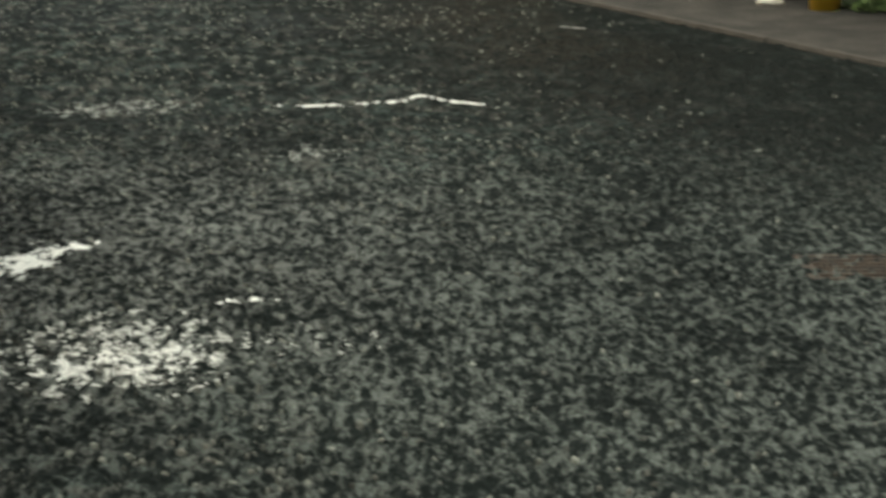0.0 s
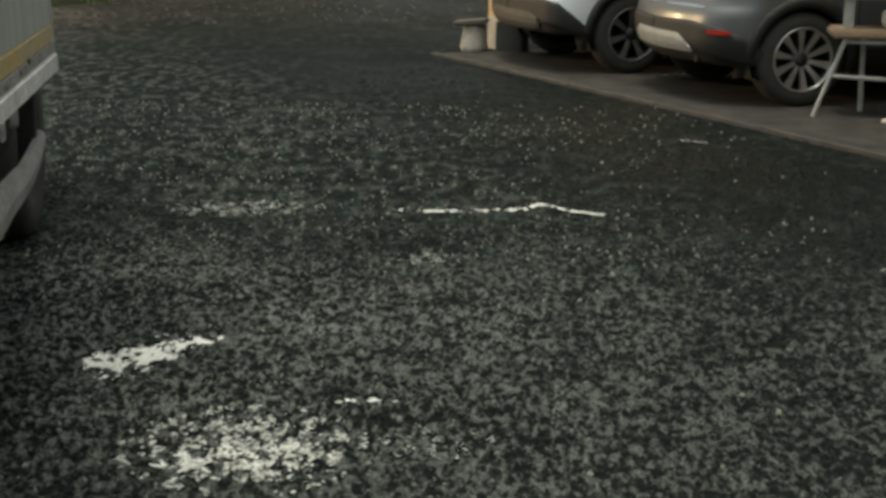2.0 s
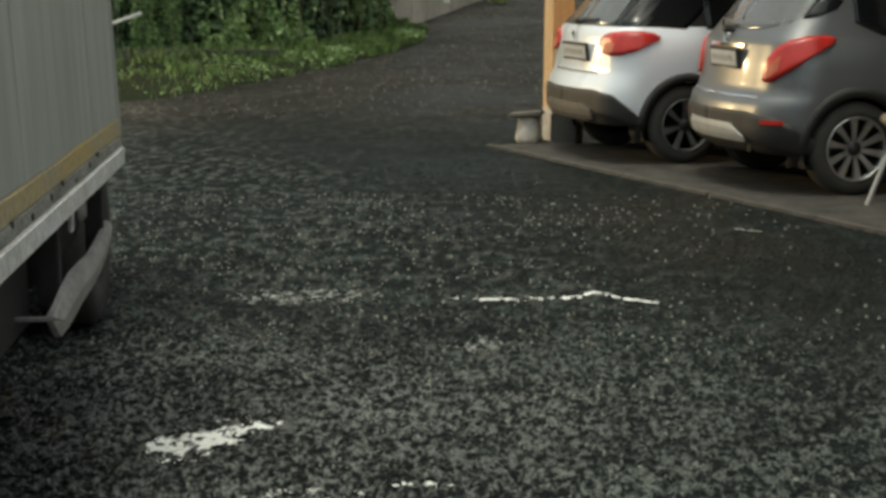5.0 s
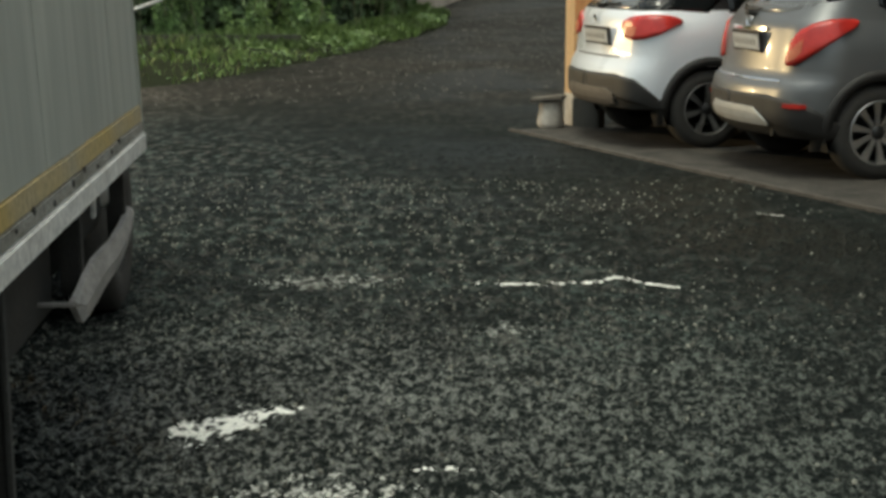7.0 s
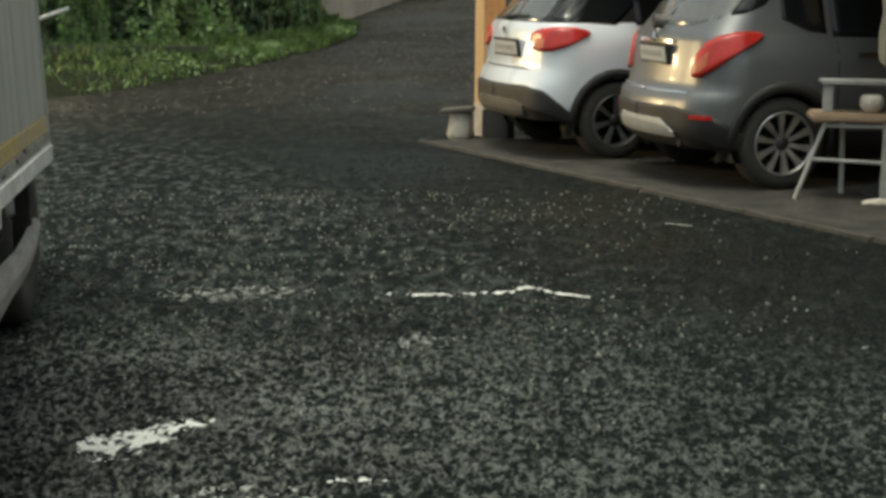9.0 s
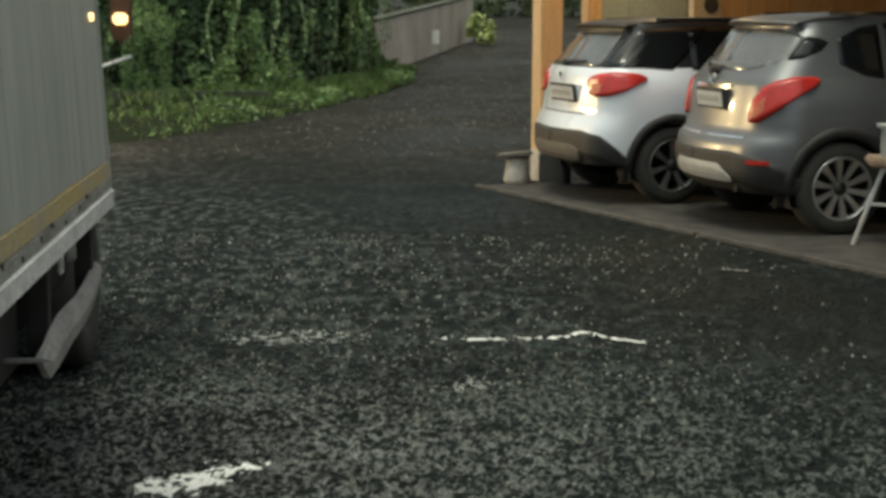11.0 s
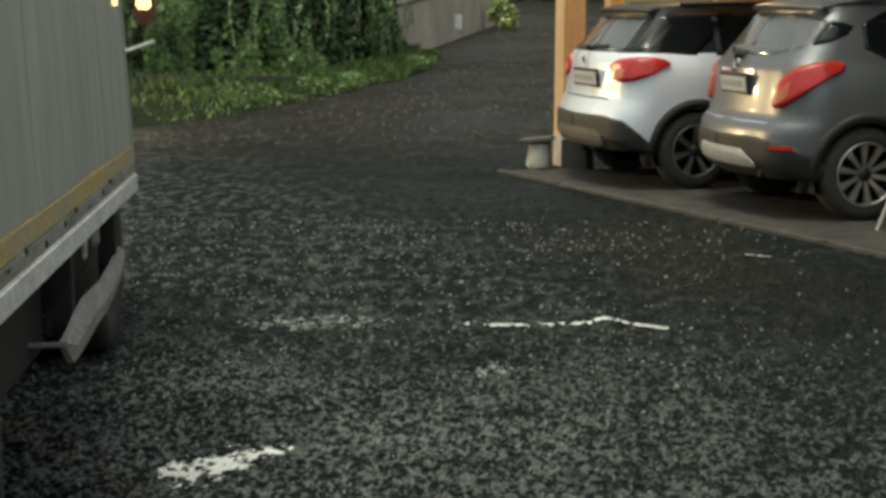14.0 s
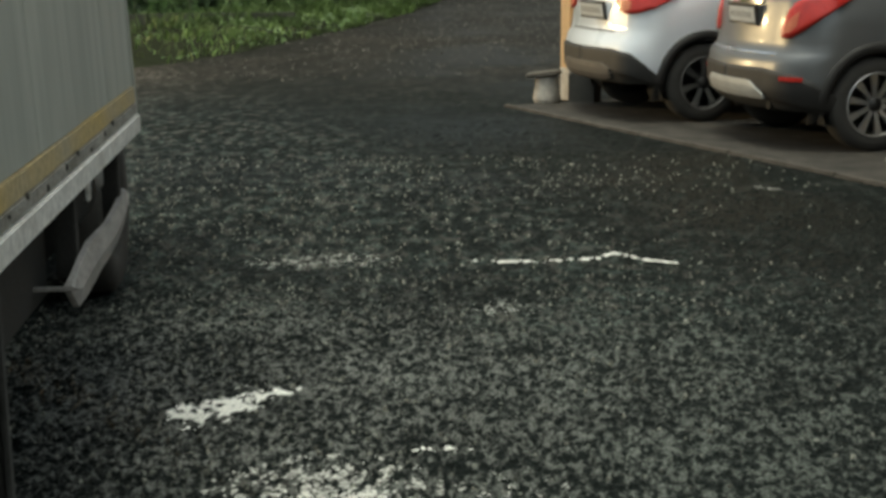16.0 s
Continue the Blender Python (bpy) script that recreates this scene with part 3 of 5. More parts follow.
def plate_on(car, skin, z, surround, aside=0.0, width=0.52):
    """Number plate with its holder; the characters are plain bars."""
    x = skin.back(0, z).x - 0.014
    tilt = pose(x, aside, z, 0, -8, 0)
    w = width / 2
    holder = part("plate_holder", box(-0.004, 0.02, -w - 0.025, w + 0.025, -0.08, 0.08, 0.006, m=tilt), surround, car)
    part("plate", box(-0.010, -0.004, -w, w, -0.058, 0.058, 0.003, m=tilt), PLATE, holder)
    for i in range(7):
        y = -w * 0.73 + i * w * 0.24
        part("plate_bar", box(-0.0125, -0.0101, y, y + w * 0.115, -0.022, 0.022, 0, m=tilt), GUARD, holder)


def underbody(car, x0, x1, w):
    part("underbody", box(x0 + 0.25, x1, -w, w, 0.29, 0.45, 0.03), CHASSIS, car)


def build_white_suv(m):
    skin = Body(
        rear=[(0.22, 0.20), (0.32, 0.05), (0.42, 0.0), (0.60, 0.0), (0.70, 0.03), (0.76, 0.07), (0.95, 0.09), (1.10, 0.11), (1.17, 0.14), (1.22, 0.195), (1.42, 0.345), (1.50, 0.38), (1.545, 0.36), (1.565, 0.42), (1.58, 0.55), (1.60, 0.9), (1.61, 1.2)],
        front=[(0.22, 4.05), (0.42, 4.16), (0.7, 4.12), (0.92, 3.95), (0.99, 3.3), (1.04, 3.05), (1.45, 2.35), (1.56, 2.05), (1.61, 1.7)],
        width=[(0.22, 0.78), (0.34, 0.855), (0.5, 0.875), (0.8, 0.88), (0.98, 0.868), (1.08, 0.84), (1.17, 0.785), (1.3, 0.725), (1.45, 0.67), (1.54, 0.62), (1.57, 0.58), (1.60, 0.45), (1.61, 0.3)],
        radius=[(0.22, 0.30), (0.6, 0.30), (0.95, 0.26), (1.1, 0.24), (1.45, 0.20), (1.56, 0.20), (1.61, 0.18)], bow=0.07)
    car = thing("parked_car", "white compact SUV parked in the carport, seen from its rear", "car", m, group="parked cars")
    levels = [0.335, 0.37, 0.42, 0.47, 0.52, 0.56, 0.60, 0.64, 0.70, 0.76, 0.82, 0.88, 0.95, 1.0, 1.06, 1.10, 1.14, 1.17, 1.22, 1.28, 1.36, 1.42, 1.46, 1.5, 1.525, 1.545, 1.555, 1.565, 1.575, 1.58, 1.59, 1.6, 1.61]
    axles = [(0.80, 0.335), (3.30, 0.335)]
    build_shell(car, skin, levels, WHITE_PAINT, axles, 0.375, 0.42, "black plastic lower cladding", 1.17, BLACK_PAINT, "gloss black cabin and roof")
    underbody(car, 0.3, 3.9, 0.7)
    for s in (-1, 1):
        # dark bumper, wrapped round the corner, stepping down to the arch
        part("bumper_cover", patch(skin.back, [(0, 0.43, 0.625), (0.55, 0.43, 0.63), (0.80, 0.39, 0.60), (0.92, 0.345, 0.51), (1.02, 0.335, 0.42)], 0.012, 16, 6, side=s), PLASTIC, car, smooth=True)
        part("skid_plate", patch(skin.back, [(0, 0.365, 0.50), (0.42, 0.365, 0.50), (0.54, 0.385, 0.46)], 0.022, 8, 3, side=s), DULL_TRIM, car, "dull brown-grey lower bumper insert")
        lens = part("tail_light", patch(skin.back, [(0.50, 1.00, 1.06), (0.56, 0.945, 1.095), (0.66, 0.925, 1.115), (0.80, 0.935, 1.13), (0.93, 0.975, 1.125), (1.03, 1.03, 1.11), (1.10, 1.065, 1.085)], 0.02, 18, 6, 0.03, side=s), RED_LENS, car, "red wraparound tail light", smooth=True)
        part("lens_inset", patch(skin.back, [(0.58, 0.955, 1.03), (0.66, 0.945, 1.04), (0.72, 0.96, 1.03)], 0.024, 8, 4, side=s), CLEAR_LENS, lens, "paler lens inset")
        part("rear_glass", patch(skin.back, [(0, 1.185, 1.47), (0.47, 1.185, 1.465), (0.53, 1.19, 1.45)], 0.002, 10, 8, 0.003, side=s), REAR_GLASS, car, smooth=True)
        part("rear_quarter_glass", patch(skin.back, [(0.532, 1.19, 1.47), (0.72, 1.18, 1.50), (0.95, 1.175, 1.51), (1.3, 1.15, 1.52)], 0.002, 10, 8, 0.003, side=s), CAR_GLASS, car, smooth=True)
        part("side_window", patch(skin.flank, [(1.0, 1.15, 1.52), (1.66, 1.12, 1.535)], 0.002, 8, 6, 0.003, side=s), CAR_GLASS, car, smooth=True)
        part("side_window", patch(skin.flank, [(1.72, 1.08, 1.535), (2.3, 1.07, 1.5), (2.75, 1.07, 1.25)], 0.002, 8, 6, 0.003, side=s), CAR_GLASS, car, smooth=True)
        part("sill_trim", patch(skin.flank, [(1.22, 0.28, 0.43), (2.88, 0.28, 0.43)], 0.012, 8, 3, side=s), PLASTIC, car)
        for gap in (1.72, 2.80):
            strip(skin.flank, gap, gap + 0.008, 0.46, 1.06, CHASSIS, car, "door_gap", "", 0.0015, s, 1, 8)
        strip(skin.flank, 1.56, 1.74, 0.90, 0.925, WHITE_PAINT, car, "door_handle", "", 0.03, s, 4, 2)
        part("roof_rail", tube((0.75, s * 0.56, 1.585), (2.3, s * 0.54, 1.60), 0.016), PLASTIC, car)
        mirror = part("door_mirror", box(2.62, 2.74, s * 0.98 - 0.09, s * 0.98 + 0.09, 1.0, 1.14, 0.03), WHITE_PAINT, car)
        strip(skin.back, 0.0, 0.50, 0.765, 0.775, CHASSIS, car, "tailgate_gap", "", 0.0012, s, 8, 1)
    spoiler = bmesh.new()
    grid = []
    for z, dx in ((1.515, 0.02), (1.535, -0.045), (1.556, -0.05), (1.585, 0.1), (1.597, 0.45)):
        grid.append([(lerp(skin.rear, min(z, 1.56)) + dx + 0.12 * (y / 0.6) ** 2, y, z - 0.02 * (y / 0.6) ** 2) for y in [-0.6 + 0.1 * i for i in range(13)]])
    part("roof_spoiler", sheet(grid, spoiler), PLASTIC, car, "dark roof spoiler", smooth=True)
    strip(skin.back, 0.0, 0.30, 1.20, 1.22, PLASTIC, car, "rear_wiper", "black rear wiper", 0.025, -1, 6, 2)
    part("wiper_pivot", tube((0.19, 0, 1.19), (0.09, 0, 1.21), 0.025), PLASTIC, car)
    plate_on(car, skin, 0.94, PLASTIC, -0.06, 0.54)
    part("badge", lathe([(0.001, 0.0), (0.03, 0.0), (0.04, 0.008)], 16, "z"), CHROME, car).matrix_local = pose(0.085, 0, 1.085, 0, -90, 0)
    strip(skin.back, 0.36, 0.44, 0.815, 0.835, CHROME, car, "badge_bar", "", 0.006, -1, 3, 1)
    for ax, az in axles:
        for s in (-1, 1):
            build_wheel(car, ax, s * 0.765, 0.335, 0.225, 7, s, RIM_DULL)
    part("exhaust", tube((0.20, -0.45, 0.36), (0.75, -0.45, 0.37), 0.03), CHROME, car)
    return car


def build_grey_suv(m):
    skin = Body(
        rear=[(0.22, 0.22), (0.32, 0.06), (0.44, 0.0), (0.60, 0.0), (0.68, 0.02), (0.74, 0.08), (0.9, 0.10), (1.12, 0.13), (1.19, 0.18), (1.24, 0.23), (1.46, 0.385), (1.53, 0.43), (1.575, 0.40), (1.595, 0.44), (1.61, 0.55), (1.635, 0.85), (1.65, 1.2)],
        front=[(0.22, 4.15), (0.45, 4.27), (0.75, 4.22), (0.95, 4.0), (1.03, 3.35), (1.08, 3.1), (1.5, 2.4), (1.6, 2.1), (1.65, 1.7)],
        width=[(0.22, 0.78), (0.34, 0.86), (0.5, 0.885), (0.8, 0.89), (0.98, 0.875), (1.08, 0.84), (1.16, 0.80), (1.35, 0.73), (1.48, 0.68), (1.56, 0.63), (1.6, 0.58), (1.635, 0.45), (1.65, 0.3)],
        radius=[(0.22, 0.34), (0.6, 0.36), (0.98, 0.32), (1.16, 0.28), (1.48, 0.22), (1.6, 0.2), (1.65, 0.18)], bow=0.08)
    car = thing("parked_car", "grey metallic compact SUV parked in the carport, seen from its rear", "car", m, group="parked cars")
    levels = [0.29, 0.32, 0.38, 0.44, 0.49, 0.54, 0.60, 0.64, 0.68, 0.71, 0.74, 0.8, 0.86, 0.92, 0.98, 1.03, 1.08, 1.12, 1.16, 1.22, 1.3, 1.38, 1.46, 1.5, 1.53, 1.555, 1.575, 1.585, 1.595, 1.605, 1.61, 1.62, 1.635, 1.645, 1.65]
    axles = [(0.80, 0.345), (3.355, 0.345)]
    build_shell(car, skin, levels, GREY_PAINT, axles, 0.385, 0.38, "black plastic lower cladding", 1.16, GREY_PAINT, "")
    underbody(car, 0.3, 4.0, 0.7)
    for s in (-1, 1):
        part("bumper_cover", patch(skin.back, [(0, 0.40, 0.60), (0.5, 0.40, 0.605), (0.78, 0.34, 0.58), (0.95, 0.28, 0.52), (1.10, 0.26, 0.42)], 0.012, 16, 6, side=s), PLASTIC, car, smooth=True)
        part("skid_plate", patch(skin.back, [(0, 0.385, 0.505), (0.36, 0.385, 0.505), (0.50, 0.385, 0.42)], 0.026, 10, 3, side=s), SILVER_TRIM, car, "silver lower bumper insert")
        lens = part("tail_light", patch(skin.back, [(0.60, 0.84, 0.90), (0.63, 0.825, 1.00), (0.69, 0.83, 1.08), (0.77, 0.875, 1.125), (0.86, 0.94, 1.155), (0.95, 1.01, 1.165), (1.03, 1.07, 1.16), (1.09, 1.11, 1.14)], 0.022, 20, 6, 0.035, side=s), RED_LENS, car, "red wraparound tail light", smooth=True)
        part("lens_inset", patch(skin.back, [(0.64, 0.86, 0.92), (0.69, 0.87, 0.98), (0.74, 0.92, 1.02)], 0.026, 8, 4, side=s), CLEAR_LENS, lens, "paler lens inset")
        part("rear_glass", patch(skin.back, [(0, 1.20, 1.52), (0.40, 1.21, 1.515), (0.62, 1.25, 1.48), (0.70, 1.30, 1.45)], 0.002, 12, 8, 0.003, side=s), REAR_GLASS, car, smooth=True)
        part("rear_corner_glass", patch(skin.back, [(0.702, 1.285, 1.46), (0.80, 1.30, 1.45), (0.90, 1.36, 1.42)], 0.002, 8, 4, 0.003, side=s), CAR_GLASS, car, smooth=True)
        part("rear_quarter_glass", patch(skin.flank, [(0.80, 1.26, 1.44), (1.0, 1.17, 1.53), (1.15, 1.15, 1.55)], 0.002, 8, 6, 0.003, side=s), CAR_GLASS, car, smooth=True)
        part("side_window", patch(skin.flank, [(1.2, 1.13, 1.56), (1.82, 1.12, 1.57)], 0.002, 8, 6, 0.003, side=s), CAR_GLASS, car, smooth=True)
        part("side_window", patch(skin.flank, [(1.90, 1.12, 1.57), (2.4, 1.11, 1.53), (2.95, 1.11, 1.22)], 0.002, 8, 6, 0.003, side=s), CAR_GLASS, car, smooth=True)
        part("sill_trim", patch(skin.flank, [(1.26, 0.28, 0.43), (2.9, 0.28, 0.43)], 0.012, 8, 3, side=s), PLASTIC, car)
        strip(skin.back, 0.70, 0.88, 0.525, 0.555, RED_LENS, car, "reflector", "slim red bumper reflector", 0.02, s)
        for gap in (1.22, 1.87, 2.98):
            strip(skin.flank, gap, gap + 0.008, 0.46, 1.10, CHASSIS, car, "door_gap", "", 0.0015, s, 1, 8)
        strip(skin.flank, 1.36, 1.56, 0.98, 1.005, CHROME, car, "door_handle", "chrome handle", 0.03, s, 4, 2)
        part("roof_rail", tube((0.8, s * 0.56, 1.63), (2.4, s * 0.54, 1.65), 0.016), CHROME, car)
        part("door_mirror", box(2.75, 2.88, s * 1.0 - 0.09, s * 1.0 + 0.09, 1.06, 1.2, 0.03), GREY_PAINT, car)
        strip(skin.back, 0.0, 0.60, 0.70, 0.715, CHROME, car, "bumper_edge", "", 0.008, s, 8, 1)
        strip(skin.back, 0.0, 0.30, 1.065, 1.09, CHROME, car, "plate_lamp_bar", "chrome bar above the plate", 0.02, s, 6, 2)
    spoiler = bmesh.new()
    grid = []
    for z, dx in ((1.555, 0.02), (1.572, -0.045), (1.592, -0.05), (1.618, 0.1), (1.641, 0.45)):
        grid.append([(lerp(skin.rear, min(z, 1.59)) + dx + 0.14 * (y / 0.6) ** 2, y, z - 0.025 * (y / 0.6) ** 2) for y in [-0.62 + 0.1033 * i for i in range(13)]])
    part("roof_spoiler", sheet(grid, spoiler), GREY_PAINT, car, smooth=True)
    strip(skin.back, 0.0, 0.26, 1.212, 1.226, PLASTIC, car, "rear_wiper", "black rear wiper", 0.014, 1, 6, 2)
    part("wiper_pivot", tube((0.22, 0, 1.18), (0.10, 0, 1.20), 0.028), PLASTIC, car)
    plate_on(car, skin, 0.98, PLASTIC, -0.03, 0.48)
    part("badge", lathe([(0.03, 0.0), (0.045, 0.006), (0.05, 0.0)], 20, "z"), CHROME, car).matrix_local = pose(0.125, 0, 1.135, 0, -80, 0)
    for ax, az in axles:
        for s in (-1, 1):
            build_wheel(car, ax, s * 0.775, 0.345, 0.235, 10, s, RIM)
    part("exhaust", tube((0.12, -0.5, 0.33), (0.8, -0.5, 0.34), 0.035), CHASSIS, car)
    return car


build_white_suv(pose(0.578, 13.295, 0.02, 0, 0, 18))
GREY_WHEEL = pose(1.607, 11.49, 0.02, 0, 0, 17) @ Vector((0.8, -0.775, 0))  # its rear wheel on the camera's side
build_grey_suv(Matrix.Translation(GREY_WHEEL) @ pose(0, 0, 0, 0, 0, 14.5) @ pose(-0.8, 0.775, 0))


# ---- box truck ----
TRUCK = pose(-1.474, 5.65, 0, 0, 0, 7.2)  # the front lower corner of the box on its right side; y ahead, x to the right


def build_truck():
    t = thing("box_truck", "old grey box truck with orange band and dirty white sill", "truck", TRUCK)
    lean = pose(0, 0, 0.86, 0, -2.6, 0) @ pose(0, 0, -0.86)
    for i in range(9):
        y1 = -i * 0.62
        part("side_panel", box(-0.04, -0.001 * (i % 2), y1 - 0.6185, y1, 1.046, 2.9, 0.002, m=lean), TARP, t)
    part("cargo_box", box(-2.3, -0.045, -5.6, -0.01, 0.977, 2.9, 0.01, m=lean), TARP, t)
    part("corner_post", box(-0.05, 0.006, 0.003, 0.05, 0.968, 2.9, 0.006, m=lean), TARP, t)
    part("orange_band", box(-0.03, 0.006, -5.6, 0.0, 0.982, 1.044, 0.003, m=lean), ORANGE, t, "worn orange band along the lower edge")
    sill = part("sill", box(-0.06, 0.01, -5.6, 0.05, 0.86, 0.936, 0.008), SILL, t, "dirty white sill rail")
    part("lower_rail", box(-0.05, 0.003, -5.6, 0.02, 0.938, 0.98, 0.003), GRIME, t, "grimy grey rail between the sill and the band")
    for i in range(20):
        y = -0.62 - i * 0.245 + random.uniform(-0.05, 0.05)
        part("rivet", tube((-0.002, y, 0.978 - 0.012 * (i % 3)), (0.0075, y, 0.978 - 0.012 * (i % 3)), random.uniform(0.006, 0.011), 8), CHASSIS, t)
    part("floor_frame", box(-2.25, -0.07, -5.55, 0.0, 0.88, 0.975, 0), CHASSIS, t)
    for x in (-0.75, -1.65):
        part("chassis_rail", box(x, x + 0.1, -5.5, 3.0, 0.6, 0.876, 0.01), CHASSIS, t)
    # Unseen panel on the far side, added to stop lamp light under the truck.
    part("skirt_light_block", box(-2.28, -2.25, -5.5, 2.0, 0.1, 0.87, 0.005), CHASSIS, t, "unseen dark panel added to block light under the truck")
    for y in (-0.5, -1.6, -2.7, -3.8):
        part("cross_bearer", box(-2.2, -0.1, y, y + 0.07, 0.78, 0.876, 0.005), CHASSIS, t)
    # dented side guard and its return
    rows = [(-1.43, 0.575, 0.590, 0.0), (-1.37, 0.510, 0.617, 0.012), (-1.29, 0.514, 0.640, 0.016), (-1.14, 0.525, 0.664, 0.02), (-1.0, 0.535, 0.661, 0.02), (-0.75, 0.540, 0.652, 0.02), (-0.5, 0.543, 0.657, 0.012), (-0.28, 0.565, 0.668, 0.005), (-0.19, 0.618, 0.674, 0.0), (-0.14, 0.648, 0.668, -0.01)]
    bm = bmesh.new()
    rings = [[bm.verts.new((x + dx - 0.03, y, z)) for dx, z in ((0, z0), (0.012, (z0 + z1) / 2), (0, z1), (-0.02, z1), (-0.02, z0))] for y, z0, z1, x in rows]
    for a, c in zip(rings, rings[1:]):
        for k in range(5):
            bm.faces.new((a[k], a[(k + 1) % 5], c[(k + 1) % 5], c[k]))
    bm.faces.new(rings[0])
    bm.faces.new(rings[-1])
    guard = part("side_guard", bm, GUARD, t, "bent grey metal side guard")
    part("guard_return", box(-0.20, -0.035, -1.44, -1.42, 0.575, 0.587, 0.002), GUARD, guard)
    part("guard_stay", box(-0.11, -0.095, -0.62, -0.57, 0.70, 0.80, 0.006), SILL, guard, "pale bent stay")
    for y in (-1.27, -0.32):
        part("guard_bracket", box(-0.10, -0.035, y, y + 0.06, 0.575, 0.855, 0.005), CHASSIS, guard)
    part("tank", tube((-0.3, -0.9, 0.68), (-0.3, -0.15, 0.68), 0.16, 20), CHASSIS, t, "dark round tank")
    part("tank_cap", tube((-0.12, -0.28, 0.74), (-0.09, -0.28, 0.74), 0.05, 14), SILL, t, "pale tank cap")
    part("air_box", box(-0.55, -0.14, -2.0, -1.2, 0.5, 0.86, 0.02), CHASSIS, t)
    part("toolbox", box(-0.6, -0.12, -2.9, -2.28, 0.28, 0.86, 0.02), CHASSIS, t)
    flap = part("mudflap", box(-0.35, -0.09, -2.16, -2.14, 0.14, 0.86, 0.004), TYRE, t, "black rubber mudflap")
    part("flap_edge", box(-0.09, -0.075, -2.17, -2.13, 0.16, 0.84, 0.004), BLOCK, flap)
    board = part("warning_board", box(-0.05, -0.03, -3.05, -2.52, 0.2, 0.60, 0.005), DULL_TRIM, t, "grey board with black diagonal stripes")
    for i in range(6):
        m = pose(-0.029, -2.54 - 0.11 * i, 0.40, -50, 0, 0)
        part("stripe", box(0.0, 0.003, -0.2, 0.0, -0.02, 0.02, 0, m=m), CHASSIS, board)
    for y, s in ((1.0, -1), (-3.9, -1)):
        for x in (-0.35, -1.95):
            hub = part("wheel", lathe([(0.001, -0.02), (0.09, -0.02), (0.11, 0.0), (0.12, 0.06)], 24), CHASSIS, t)
            hub.location, hub.rotation_euler = (x, y, 0.41), (0, 0, math.pi / 2)
            part("tyre", lathe([(0.24, -0.1), (0.27, -0.11), (0.37, -0.11), (0.405, -0.08), (0.41, 0), (0.405, 0.08), (0.37, 0.11), (0.27, 0.11), (0.24, 0.1)], 48), TYRE, hub, smooth=True)
            part("rim", lathe([(0.245, -0.1), (0.225, -0.08), (0.2, -0.02), (0.1, 0.0)], 36), CHASSIS, hub, smooth=True)
    # Added panel under the cab that stops lamp light from the front.
    part("front_light_block", box(-2.2, -0.8, 2.16, 2.3, 0.08, 0.6, 0.02), CHASSIS, t, "unseen front panel added to block light under the truck")
    cab = part("cab", box(-2.02, -0.36, 0.12, 2.15, 0.55, 2.35, 0.12), SILL, t, "off-white driver's cab")
    part("cab_window", box(-0.365, -0.352, 0.8, 1.7, 1.4, 2.0, 0.005), CAR_GLASS, cab)
    mirror = part("door_mirror", box(-0.215, -0.105, 1.83, 1.90, 1.47, 1.86, 0.045), AMBER, t, "tall amber-brown door mirror")
    # Glass coloured like the housing, for the orange-brown glow mirrored in it.
    part("mirror_glass", box(-0.205, -0.115, 1.823, 1.829, 1.49, 1.84, 0.0), AMBER, mirror)
    # Warm reflection in the mirror, put in as an emissive patch.
    part("mirror_glint", box(-0.195, -0.12, 1.80, 1.822, 1.565, 1.625, 0.012), WARM_GLOW, mirror, "glowing patch standing in for a warm reflection in the mirror")
    part("mirror_arm", tube((-0.4, 1.5, 1.30), (-0.12, 1.88, 1.405), 0.010, 8), SILL, t, "white mirror arm")
    # Warm bright spot near the box corner, put in as an emissive stub.
    part("corner_glow", tube((-0.06, -0.17, 1.60), (-0.018, -0.17, 1.60), 0.016, 10), WARM_GLOW, t, "small glowing warm spot near the box corner")
    return t


build_truck()


# ---- far bank: verge, ivy, wall and lane ----
def along(path, s):
    """The point s of the way along a polyline, 0 to 1."""
    lens = [(Vector(q) - Vector(p)).length for p, q in zip(path, path[1:])]
    left = s * sum(lens)
    for (p, q), d in zip(zip(path, path[1:]), lens):
        if left <= d:
            return Vector(p).lerp(Vector(q), left / d)
        left -= d
    return Vector(path[-1])


VERGE = [(-9.5, 15.6), (-6.0, 16.9), (-4.6, 17.9), (-4.1, 18.5), (-3.65, 19.5), (-3.1, 20.9), (-2.5, 22.6), (-1.8, 24.9), (-1.38, 27.2), (-1.45, 29.5)]
HEDGE = [(-11.0, 22.6), (-5.9, 23.0), (-4.35, 23.4), (-2.95, 24.4), (-2.3, 26.0), (-2.15, 28.4)]


def bank_z(p, k):
    return ground_z(p.x, p.y) + 0.02 + 0.10 * min(k * 4, 1) + 0.05 * noise.noise((p.x * 1.5, p.y * 1.5, 3.0))


